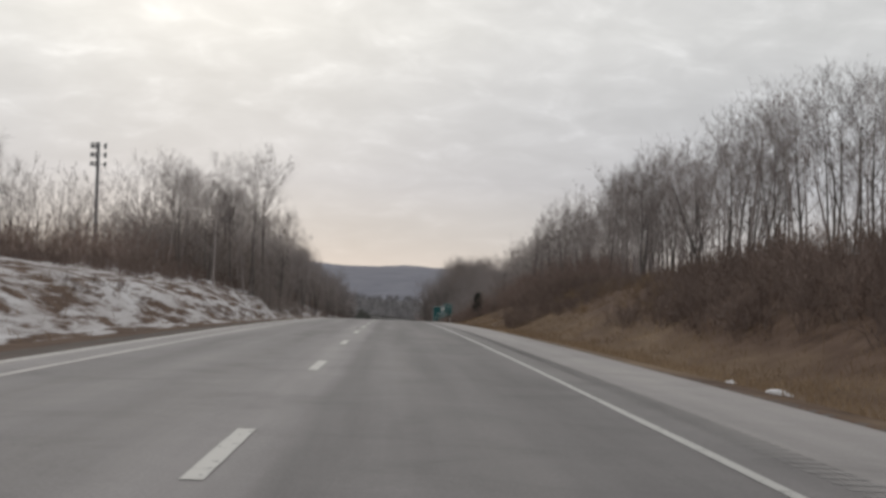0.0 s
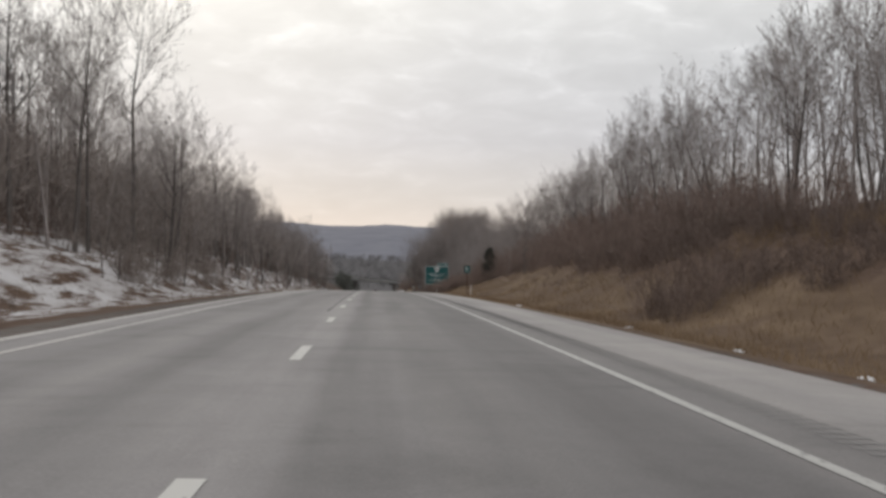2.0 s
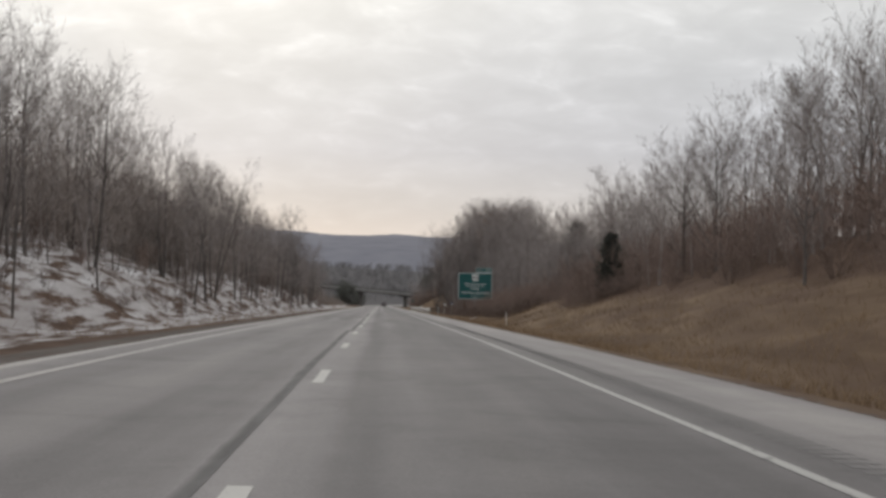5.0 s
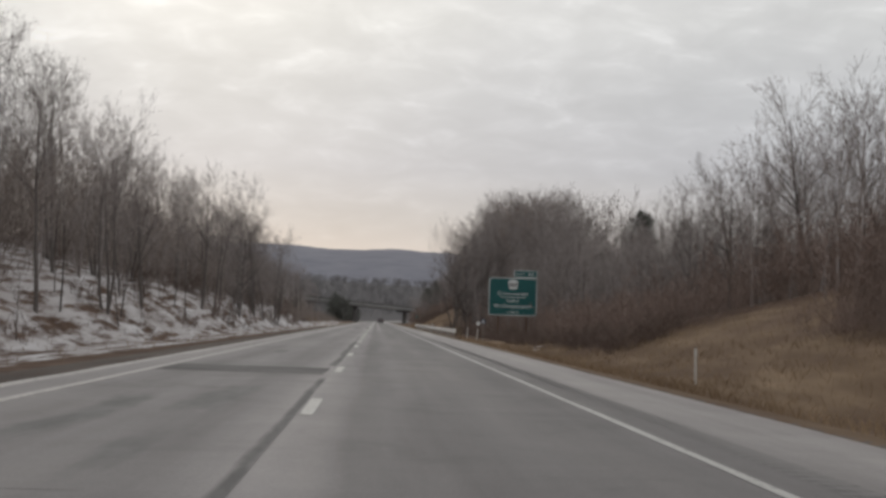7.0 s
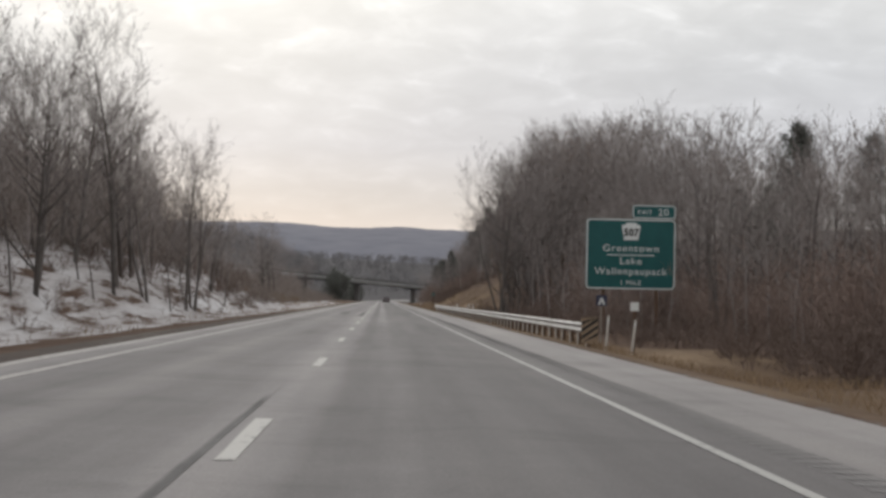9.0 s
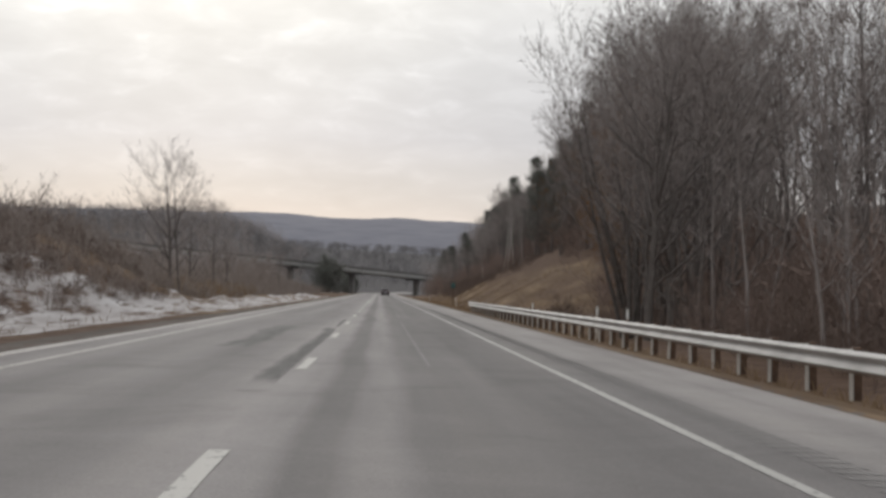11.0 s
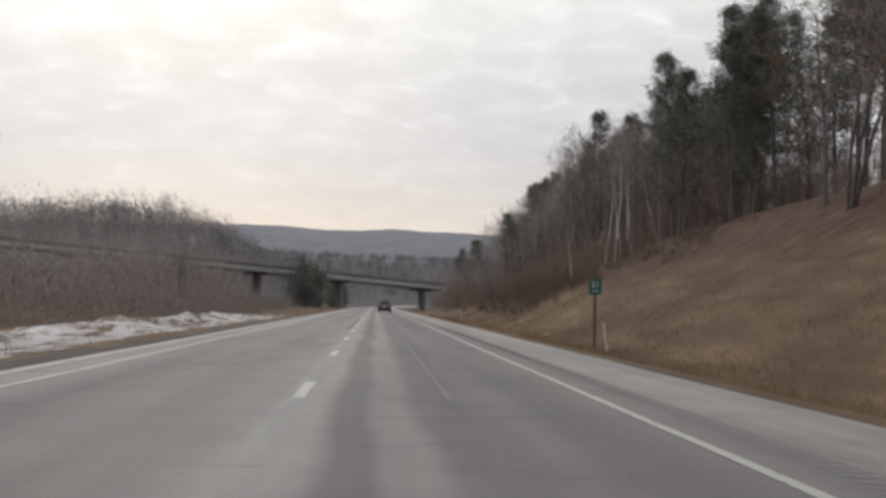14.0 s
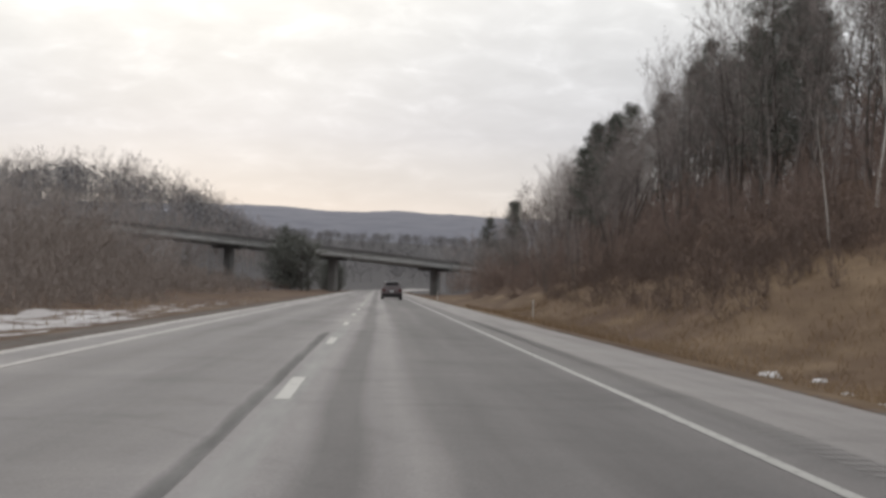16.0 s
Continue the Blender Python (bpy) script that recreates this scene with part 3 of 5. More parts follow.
# ---------- the distance ----------
V, F = [], []
cols = 261
for j, (y, f) in enumerate(((3300, 0.0), (3700, 0.55), (4100, 0.86), (4500, 1.0), (4900, 0.9))):
    for i in range(cols):
        x = -2600 + 5200 * i / (cols - 1)
        crest = 94.5 + 6 * math.exp(-((x - 60) / 70) ** 2) + 12 * ease((-130 - x) / 190) - 0.03 * max(0.0, x - 100) + 3.0 * noise.noise((x / 160, 0, 4)) + 2.0 * noise.noise((x / 26, y / 90, 8))
        V.append((x, y, -45 + (crest + 45) * f))
for j in range(4):
    for i in range(cols - 1):
        F.append((j * cols + i, j * cols + i + 1, (j + 1) * cols + i + 1, (j + 1) * cols + i))
tagged(new("backdrop", fast_mesh("backdrop", V, F, M_RIDGE, True)), "long wooded ridge on the horizon, haze blue in its colour", "hill", kind="structure")

# ---------- trees ----------
def unit(v):
    return v / (np.linalg.norm(v) + 1e-9)


def turned(d, angle, az):
    """A direction leaning away from d by an angle, towards an azimuth round it."""
    ref = np.array([1.0, 0, 0]) if abs(d[2]) > 0.9 else np.array([0, 0, 1.0])
    a = unit(np.cross(d, ref))
    b = np.cross(d, a)
    return unit(d * math.cos(angle) + (a * math.cos(az) + b * math.sin(az)) * math.sin(angle))


def run(segs, p, d, length, r0, r1, pieces, rg, wander, rise):
    """A bending limb: its segments go to segs; returns its joints and directions."""
    joints = [(p, d, r0)]
    for i in range(pieces):
        d = unit(d + rg.normal(0, wander, 3) + np.array([0, 0, rise]))
        q = p + d * length / pieces
        ra, rb = r0 + (r1 - r0) * i / pieces, r0 + (r1 - r0) * (i + 1) / pieces
        segs.append((*p, *q, ra, rb))
        p = q
        joints.append((p, d, rb))
    return joints


def along(joints, u):
    k = min(int(u * (len(joints) - 1)), len(joints) - 2)
    f = u * (len(joints) - 1) - k
    return joints[k][0] * (1 - f) + joints[k + 1][0] * f, joints[k + 1][1], joints[k][2] * (1 - f) + joints[k + 1][2] * f


def bare_tree(seed, height, first=0.38, width=0.19, limbs=16, subs=8, sprays=5, twigs=3, stems=1, fat=1.0, bow=0.5, wander=0.05):
    """A leafless tree: trunk and rising limbs that fill a rounded crown, branches, side sprays and fine twigs."""
    rg = np.random.default_rng(seed)
    wood, thin, fine = [], [], []
    each = max(4, limbs // stems)
    up = np.array([0, 0, 1.0])
    for s in range(stems):
        h = height * (1 if s == 0 else rg.uniform(0.72, 0.97))
        out = np.array([math.cos(s * 2.4 + seed), math.sin(s * 2.4 + seed), 0])
        d = unit(np.array([rg.normal(0, 0.035), rg.normal(0, 0.035), 1.0]) + (0 if stems == 1 else out * rg.uniform(0.06, 0.2)))
        r0 = height * 0.0115 * fat / (1 if stems == 1 else 1.35)
        trunk = run(wood, np.array([0, 0, -0.5]) + (out * r0 * 1.2 if stems > 1 else 0), d, h * 0.80 + 0.5, r0, r0 * 0.14, 9, rg, 0.04, 0.03)
        az = rg.uniform(0, 6.28)
        lo, hc, a = first * h, h * (1 + first) / 2, h * (1 - first) / 2
        for i in range(each):
            az += 2.4 + rg.normal(0, 0.45)
            zt = lo + 2 * a * min(1.0, 0.10 + 0.86 * ((i + rg.uniform(0, 1)) / each) ** 0.62)
            rad = width * height / (1 if stems == 1 else 1.5) * max(0.10, 1 - ((zt - hc - 0.05 * a) / a) ** 2) ** 0.5 * rg.uniform(0.45, 1.0)
            zs = min(max(zt - max(rad * rg.uniform(0.9, 1.7), 0.14 * h), 0.45 * lo), 0.76 * h)
            p, dd, r = along(trunk, min(0.98, (zs + 0.5) / (0.80 * h + 0.5)))
            q = np.array([p[0] + math.cos(az) * rad, p[1] + math.sin(az) * rad, zt])
            mid = p + (q - p) * np.array([0.5 + 0.22 * bow, 0.5 + 0.22 * bow, 0.5 - 0.16 * bow]) + rg.normal(0, 0.03 * np.linalg.norm(q - p), 3)
            limb, last, ln = [(p, dd, r)], p, np.linalg.norm(q - p)
            ra = max(min(r * 0.58, 0.009 * ln + 0.012), 0.014)
            for k in range(1, 6):
                f = k / 5
                e = p * (1 - f) ** 2 + mid * 2 * f * (1 - f) + q * f * f + rg.normal(0, wander * 0.35, 3)
                rb = ra * (1 - f) + 0.006 * f
                wood.append((*last, *e, ra * (1.2 - f) + 0.006 * (f - 0.2), rb))
                limb.append((e, unit(e - last), rb))
                last = e
            for k in range(subs):
                u = 0.20 + 0.80 * ((k + rg.uniform(0, 1)) / subs) ** 0.8
                p2, d2, r2 = along(limb, u)
                sub = run(thin, p2, turned(d2, rg.uniform(0.35, 0.95), rg.uniform(0, 6.28)), height * 0.13 * rg.uniform(0.55, 1.25) * (1.2 - 0.6 * u), 0.010, 0.006, 2, rg, 0.08, 0.12)
                for w in range(sprays):
                    p3, d3, r3 = along(sub, 0.15 + 0.85 * (w + rg.uniform(0, 1)) / sprays)
                    q3 = p3 + unit(turned(d3, rg.uniform(0.3, 0.95), rg.uniform(0, 6.28)) + up * 0.18) * rg.uniform(0.5, 1.15) * height * 0.048
                    thin.append((*p3, *q3, 0.006, 0.004))
                    for v in range(twigs):
                        p4 = p3 + (q3 - p3) * rg.uniform(0.25, 1.0)
                        fine.append((*p4, *(p4 + unit(turned(unit(q3 - p3), rg.uniform(0.2, 0.8), rg.uniform(0, 6.28)) + up * 0.12) * rg.uniform(0.4, 1.1) * height * 0.033)))
    return np.array(wood), np.array(thin), np.array(fine)


def tris(quads):
    V, F = quads
    return V, np.concatenate([F[:, [0, 1, 2]], F[:, [0, 2, 3]]])


def slivers(S, width, seed=1):
    """Each start-end pair as one tapering splinter of one width, or of its own: (verts, tri faces)."""
    S = np.asarray(S, float)
    rg = np.random.default_rng(seed)
    d = S[:, 3:6] - S[:, 0:3]
    side = np.cross(d, rg.normal(0, 1, (len(S), 3)))
    side *= np.reshape(width, (-1, 1)) * 0.5 / (np.linalg.norm(side, axis=1, keepdims=True) + 1e-9)
    V = np.stack([S[:, 0:3] - side, S[:, 0:3] + side, S[:, 3:6]], 1).reshape(-1, 3)
    return V, np.arange(len(V)).reshape(-1, 3)


def joined(*pieces):
    VV, FF, off = [], [], 0
    for V, F in pieces:
        VV.append(V)
        FF.append(F + off)
        off += len(V)
    return np.concatenate(VV), np.concatenate(FF)


def shrub(seed, height, stems=26, twigs=9, spread=0.55, bundle=3, solid=True):
    """Stems from one foot with side twigs; as (verts, tri faces)."""
    rg = np.random.default_rng(seed)
    thin, fine = [], []
    for s in range(stems):
        az, lean = rg.uniform(0, 6.28), abs(rg.normal(0, spread))
        d = unit(np.array([math.cos(az) * lean, math.sin(az) * lean, 1.0]))
        base = np.array([math.cos(az), math.sin(az), 0]) * rg.uniform(0, 0.35) * height * 0.5 + np.array([0, 0, -0.15])
        st = run(thin, base, d, height * rg.uniform(0.6, 1.1), 0.016, 0.005, 2, rg, 0.10, -0.02)
        for k in range(twigs):
            p, d2, r = along(st, rg.uniform(0.2, 1.0))
            q = p + turned(d2, rg.uniform(0.3, 0.9), rg.uniform(0, 6.28)) * height * rg.uniform(0.15, 0.38)
            fine.append((*p, *q))
            for j in range(bundle - 1):
                a = p + (q - p) * rg.uniform(0.2, 0.9)
                fine.append((*a, *(a + turned(d2, rg.uniform(0.4, 1.1), rg.uniform(0, 6.28)) * height * rg.uniform(0.08, 0.2))))
    thin = np.array(thin)
    return joined(tris(tubes(thin, 3)) if solid else slivers(thin[:, :6], 0.030, seed), slivers(fine, 0.018 if solid else (0.028 if height < 3 else 0.045), seed))


def needles(seed, centres, size, count):
    """Clumps of short needle-like blades round the centres: (verts, tri faces)."""
    rg = np.random.default_rng(seed)
    c = np.repeat(np.asarray(centres), count, 0)
    k = len(c)
    d = rg.normal(0, 1, (k, 3))
    d[:, 2] = d[:, 2] * 0.6 + 0.25
    d /= np.linalg.norm(d, axis=1, keepdims=True)
    side = np.cross(d, rg.normal(0, 1, (k, 3)))
    side /= np.linalg.norm(side, axis=1, keepdims=True)
    p = c + rg.normal(0, size * 0.35, (k, 3))
    ln = size * rg.uniform(0.5, 1.1, (k, 1))
    V = np.stack([p - side * 0.055 * size, p + side * 0.055 * size, p + d * ln], 1).reshape(-1, 3)
    return V, np.arange(3 * k).reshape(-1, 3)


def pine_tree(seed, height, first=0.38, reach=0.20, tiers=16, blades=9):
    rg = np.random.default_rng(seed)
    wood, tips = [], []
    trunk = run(wood, np.array([0, 0, -0.5]), unit(np.array([rg.normal(0, 0.02), rg.normal(0, 0.02), 1.0])), height + 0.3, height * 0.0125, 0.03, 8, rg, 0.02, 0.02)
    az = 0.0
    for i in range(tiers):
        u = first + (0.98 - first) * i / tiers
        for k in range(5):
            az += 1.257 + rg.normal(0, 0.25)
            if rg.uniform() < 0.30:
                continue
            p, dd, r = along(trunk, min(0.99, u + rg.uniform(0, 0.03)))
            shape = min(1.0, 0.10 + 1.05 * (1 - u) / (1 - first)) * (0.75 if u < first + 0.08 else 1.0)
            ln = height * reach * shape * rg.uniform(0.55, 1.2)
            limb = run(wood, p, turned(dd, rg.uniform(1.15, 1.5), az), ln, max(0.02, r * 0.3), 0.01, 3, rg, 0.08, 0.13)
            for w in np.arange(0.30, 1.01, 0.14):
                q, d2, _ = along(limb, min(w, 0.999))
                tips.append(q + rg.normal(0, 0.14, 3))
                tips.append(q + turned(d2, 0.9, rg.uniform(0, 6.28)) * ln * 0.22)
    tips.append(trunk[-1][0])
    V, F = needles(seed + 9, tips, 0.66, blades)
    return np.array(wood), V, F


def cedar_tree(seed, height, width, blades=24, stems=1, limbs=130, size=0.6, domed=False):
    """A low-branched evergreen with an uneven crown, of one or several leaders."""
    rg = np.random.default_rng(seed)
    wood, tips = [], []
    for s in range(stems):
        h = height * (1.0 if s == 0 else rg.uniform(0.62, 0.92))
        foot = np.array([0, 0, -0.4]) if s == 0 else np.array([math.cos(s * 1.9) * width * rg.uniform(0.5, 1.0), math.sin(s * 1.9) * width * rg.uniform(0.4, 0.8), -0.4])
        trunk = run(wood, foot, unit(np.array([rg.normal(0, 0.06), rg.normal(0, 0.06), 1.0])), h, h * 0.016, 0.02, 6, rg, 0.03, 0.02)
        for i in range(limbs):
            u = rg.uniform(0.03, 0.99)
            p, dd, r = along(trunk, u)
            ln = width * (math.sqrt(max(0.03, 1 - ((u - 0.45) / 0.56) ** 2)) if domed else math.sin(min(1, (1 - u) * 1.25 + 0.05) * 1.75)) * rg.uniform(0.35, 1.2)
            limb = run(wood, p, turned(np.array([0, 0, 1.0]), rg.uniform(0.7, 1.3), rg.uniform(0, 6.28)), ln, 0.03, 0.01, 2, rg, 0.12, 0.08)
            for w in (0.45, 0.75, 0.98):
                q, d2, _ = along(limb, w)
                tips.append(q + rg.normal(0, 0.14, 3))
    V, F = needles(seed + 3, tips, size, blades)
    return np.array(wood), V, F


HIDE = pose(0, -400, -200)


def make_tree(label, category, wood, thin, fine, group, bark=M_BARK, twig=M_TWIG, name="tree", extra=None):
    ob = thing(name, HIDE, label, category, group)
    stout, slim = wood[:, 6] > 0.05, wood[:, 6] < 0.028
    part("trunk", fast_mesh("trunk", *joined(tris(tubes(wood[stout], 5)), tris(tubes(wood[~stout & ~slim], 3)), slivers(wood[slim, :6], wood[slim, 6] * 2.6)), bark, True), ob)
    part("crown", fast_mesh("crown", *joined(slivers(thin[:, :6], 0.012 + thin[:, 6] * 1.3), slivers(fine, 0.021)), twig), ob)
    if extra:
        part("leaves", fast_mesh("leaves", extra[0], extra[1], M_LEAF), ob, "dry brown leaves still hanging")
    return ob


def make_evergreen(label, wood, V, F, group, needle, name):
    ob = thing(name, HIDE, label, "evergreen", group)
    part("trunk", fast_mesh("trunk", *tubes(wood, 5), M_BARK, True), ob)
    part("foliage", fast_mesh("foliage", V, F, needle), ob)
    return ob


def make_shrub(label, fine, group, material=M_BRUSH):
    ob = new("shrub", fast_mesh("shrub", *fine, material))
    ob.matrix_world = HIDE
    return tagged(ob, label, "shrub", group)


WOODS = "leafless trees of the roadside woods"
TALL = [make_tree("tall slender leafless grey-brown tree on the wooded bank", "tree", *bare_tree(10 + i, 15.0, 0.34 + 0.05 * (i % 3), 0.16 + 0.016 * i, 17, 9, 5, 2, fat=0.9), WOODS) for i in range(5)]
WIDE = [make_tree("broad leafless tree with spreading grey limbs", "tree", *bare_tree(40 + i, 14.0, 0.22, 0.33, 24, 9, 5, 2, fat=1.15), WOODS) for i in range(3)]
CLUMP = [make_tree("leafless tree with several thin stems from one foot", "tree", *bare_tree(60 + i, 13.0, 0.3, 0.26, 21, 8, 5, 2, 3), WOODS) for i in range(3)]
YOUNG = [make_tree("thin young leafless tree on the bank", "sapling", *bare_tree(80 + i, 8.0, 0.22, 0.19, 12, 5, 4, 2, fat=0.7), "leafless saplings", name="sapling") for i in range(3)]
BIRCH = [make_tree("slim leafless birch with pale white bark", "birch", *bare_tree(90 + i, 13.0, 0.45, 0.15, 14, 6, 4, 2, fat=0.75), "birches", bark=M_BIRCH, name="birch") for i in range(2)]
rgl = np.random.default_rng(5)
w_, t_, f_ = bare_tree(70, 11.0, 0.15, 0.30, 20, 6, 4, 2, bow=1.0)
tips_ = f_[rgl.choice(len(f_), 560)][:, 3:6]
BEECH = [make_tree("leafless beech still holding dry orange-brown leaves", "beech", w_, t_, f_, "beeches", name="beech", extra=needles(71, tips_, 0.28, 7))]
PINE = [make_evergreen("tall dark green pine with a bare lower trunk", *pine_tree(120 + i, 19.0, 0.20 + 0.08 * i, 0.24, 18, 9), "pines", M_PINE, "pine") for i in range(3)]
CEDAR = [make_evergreen("dense dark evergreen with an uneven conical crown", *cedar_tree(140, 6.2, 1.7, 18, 1, 190, 0.4), "dark evergreens", M_CEDAR, "evergreen"), make_evergreen("broad bushy dark evergreen by the overpass", *cedar_tree(141, 11.6, 4.2, 9, 7, 90, 0.8, True), "dark evergreens", M_PINE, "evergreen")]
SHRUB = [make_shrub("leafless reddish-brown roadside shrub", shrub(160 + i, 2.4 + 0.5 * (i % 2), 20, 8, 0.45 + 0.1 * i), "leafless shrubs") for i in range(3)]
SHRUB.append(make_shrub("low spreading tangle of brown stems", shrub(170, 1.5, 40, 8, 0.9), "leafless shrubs"))
PROTOS = TALL + WIDE + CLUMP + YOUNG + BIRCH + BEECH + PINE + CEDAR + SHRUB
GROWN = {}
for kind, tall in ((TALL, 16.4), (WIDE, 15.4), (CLUMP, 14.3), (YOUNG, 8.8), (BIRCH, 14.3), (BEECH, 12.0), (PINE, 19.8)):
    for proto in kind:
        GROWN[proto.name] = tall

rnd = random.Random(7)
spots = []


def free_spot(x, y, gap):
    if any((x - a) ** 2 + (y - b) ** 2 < gap * gap for a, b in spots[-400:]):
        return False
    spots.append((x, y))
    return True


def plant(proto, x, y, size=1.0, turn=None, lean=0.0):
    m = pose(x, y, ground(x, y) - 0.05, lean, lean * 0.5, rnd.uniform(0, 360) if turn is None else turn) @ Matrix.Scale(size, 4)
    return copy_thing(proto, m)


def scatter(kinds, x0, x1, y0, y1, count, size, gap):
    made, tries = 0, 0
    while made < count and tries < count * 30:
        tries += 1
        x, y = rnd.uniform(x0, x1), rnd.uniform(y0, y1)
        if free_spot(x, y, gap):
            plant(rnd.choice(kinds), x, y, rnd.uniform(*size), lean=rnd.uniform(-3, 3))
            made += 1


TOP_Y = [0, 70, 100, 150, 200, 260, 300, 345, 375, 400, 425, 485, 540, 600, 700, 760, 830]
TOP_Z = [15, 17, 18.8, 19.2, 18, 17.8, 15.5, 13.5, 15.5, 18.5, 23, 28, 26, 25, 25, 22, 17]


def canopy(x, y):
    """Height of the tree tops at a place."""
    if x > 0:
        return prof(y) + float(np.interp(y, TOP_Y, TOP_Z)) * float(np.interp(x, [12, 20, 28, 60], [0.62, 0.82, 1.0, 1.12]))
    return prof(y) + float(np.interp(y, [100, 130, 180, 360, 395, 420], [12.5, 14, 13, 13, 9.8, 8])) * float(np.interp(-x, [10, 13, 19, 40], [0.9, 1.0, 1.2, 1.32]))


def reach_up(x, y, tall, low, high):
    """Scale by which a tree of its own height comes up to the canopy."""
    return max(0.25, (canopy(x, y) - ground(x, y)) / tall) * rnd.uniform(low, high)


def wood(kinds, x0, x1, y0, y1, count, gap, low=0.8, high=1.06):
    made, tries = 0, 0
    while made < count and tries < count * 30:
        tries += 1
        x, y = rnd.uniform(x0, x1), rnd.uniform(y0, y1)
        if free_spot(x, y, gap):
            proto = rnd.choice(kinds)
            plant(proto, x, y, reach_up(x, y, GROWN[proto.name], low, high), lean=rnd.uniform(-3, 3))
            made += 1


# the grove on the snowy bank
plant(TALL[1], -12.3, 137, 1.06)
plant(TALL[3], -10.9, 139, 0.72)
plant(TALL[0], -12.0, 120.8, 0.85)
plant(TALL[2], -13.1, 114.6, 0.8)
plant(TALL[4], -13.8, 187.5, 0.85)
plant(TALL[1], -12.5, 194.5, 0.75)
plant(TALL[0], -11.3, 351.5, 0.9)
spots += [(-12.3, 137), (-12, 120.8), (-13.1, 114.6), (-13.8, 187.5), (-12.5, 194.5), (-11.3, 351.5)]
wood(TALL + CLUMP, -18, -10.4, 108, 330, 62, 2.2)
wood(TALL + CLUMP + WIDE[:1], -18, -10.2, 330, 396, 32, 1.9)
scatter(YOUNG, -15, -9.8, 110, 396, 84, (0.35, 0.85), 1.3)
wood(TALL + WIDE, -26, -19, 165, 400, 16, 3.0)
wood(WIDE + CLUMP, -46, -28, 128, 215, 13, 3.6, 0.85, 1.1)
# single trees where the median opens out
plant(WIDE[1], -12.2, 437.5, 0.71, 40)
plant(TALL[3], -11.2, 435, 0.60)
plant(CLUMP[0], -15.0, 562.6, 0.66)
plant(WIDE[0], -16.0, 488.8, 0.7, 75)
plant(WIDE[1], -16.9, 508.0, 0.62)
plant(WIDE[2], -15.1, 465.6, 0.6)
plant(YOUNG[1], -19, 474, 1.0)
# woods on the other bank, from its foot upwards
wood(TALL + CLUMP, 23, 32, 60, 130, 22, 2.2)
wood(TALL + CLUMP, 22, 31, 130, 200, 22, 2.2)
wood(TALL + WIDE, 22, 32, 200, 318, 28, 2.6)
wood(WIDE + CLUMP + TALL, 20, 32, 340, 412, 30, 2.4, 0.7, 1.06)
plant(WIDE[1], 18.5, 214, 0.5)
for x0, y0, y1, k in ((11.5, 404, 416, 4), (13.2, 408, 422, 5), (15.2, 412, 428, 5), (17.2, 416, 436, 5)):
    wood(TALL + CLUMP + WIDE, x0, x0 + 1.8, y0, y1, k, 1.7, 0.95, 1.2)
wood(BEECH, 15, 20, 418, 436, 3, 2.0, 0.6, 0.9)
wood(WIDE + TALL, 22.5, 27, 446, 494, 11, 2.0, 1.0, 1.25)
wood(BEECH, 24, 34, 448, 530, 12, 2.8, 0.75, 1.0)
for x, y, size in ((21.6, 474, 0.75), (22.6, 481, 0.85), (22.2, 467, 0.7), (24.4, 463, 0.85), (24.0, 489, 0.9)):
    plant(BEECH[0], x, y, size)
wood(TALL + CLUMP + WIDE, 23, 34, 412, 516, 28, 2.3, 0.85, 1.12)
plant(WIDE[2], 29.5, 336, 1.0)
plant(WIDE[0], 26.5, 300, 0.95)
wood(WIDE + CLUMP, 19.5, 32, 296, 345, 20, 2.4, 0.7, 1.0)
wood(PINE, 25, 40, 546, 660, 19, 3.0, 0.8, 1.05)
wood(PINE, 26, 37, 548, 592, 7, 2.4, 0.85, 1.1)
wood(PINE, 26.5, 38, 520, 560, 10, 2.6, 0.85, 1.1)
wood(TALL + CLUMP, 24, 34, 556, 610, 10, 2.4, 0.6, 0.9)
wood(TALL + CLUMP, 20, 30, 600, 745, 30, 2.4, 0.6, 0.9)
wood(PINE, 27, 36, 660, 740, 5, 3.0, 0.6, 0.75)
scatter(YOUNG + CLUMP, 14.5, 21, 610, 740, 26, (0.35, 0.6), 2.0)
for x, y, s, ln in ((25.0, 578.5, 0.95, 2), (25.6, 580, 0.9, -3), (27.6, 577.3, 0.9, 14), (23.5, 574, 0.8, -2), (29, 560, 0.95, 3), (30, 556, 0.9, -2), (21.5, 571, 0.85, 9), (22, 569, 0.95, 4), (17.8, 566, 0.5, 0)):
    plant(BIRCH[int(y) % 2], x, y, s, lean=ln)
# evergreens that stand out
plant(CEDAR[0], 18.9, 261.7, 0.82)
plant(PINE[2], 36.2, 401, 0.90)
plant(PINE[0], 38.6, 406, 0.86)
plant(PINE[1], 41.5, 399, 0.80)
wood(PINE, 30, 44, 330, 402, 9, 3.0, 0.62, 0.8)
plant(CEDAR[1], -14.8, 755, 1.0, 30)
plant(CEDAR[1], -9.8, 806, 0.66, 160)
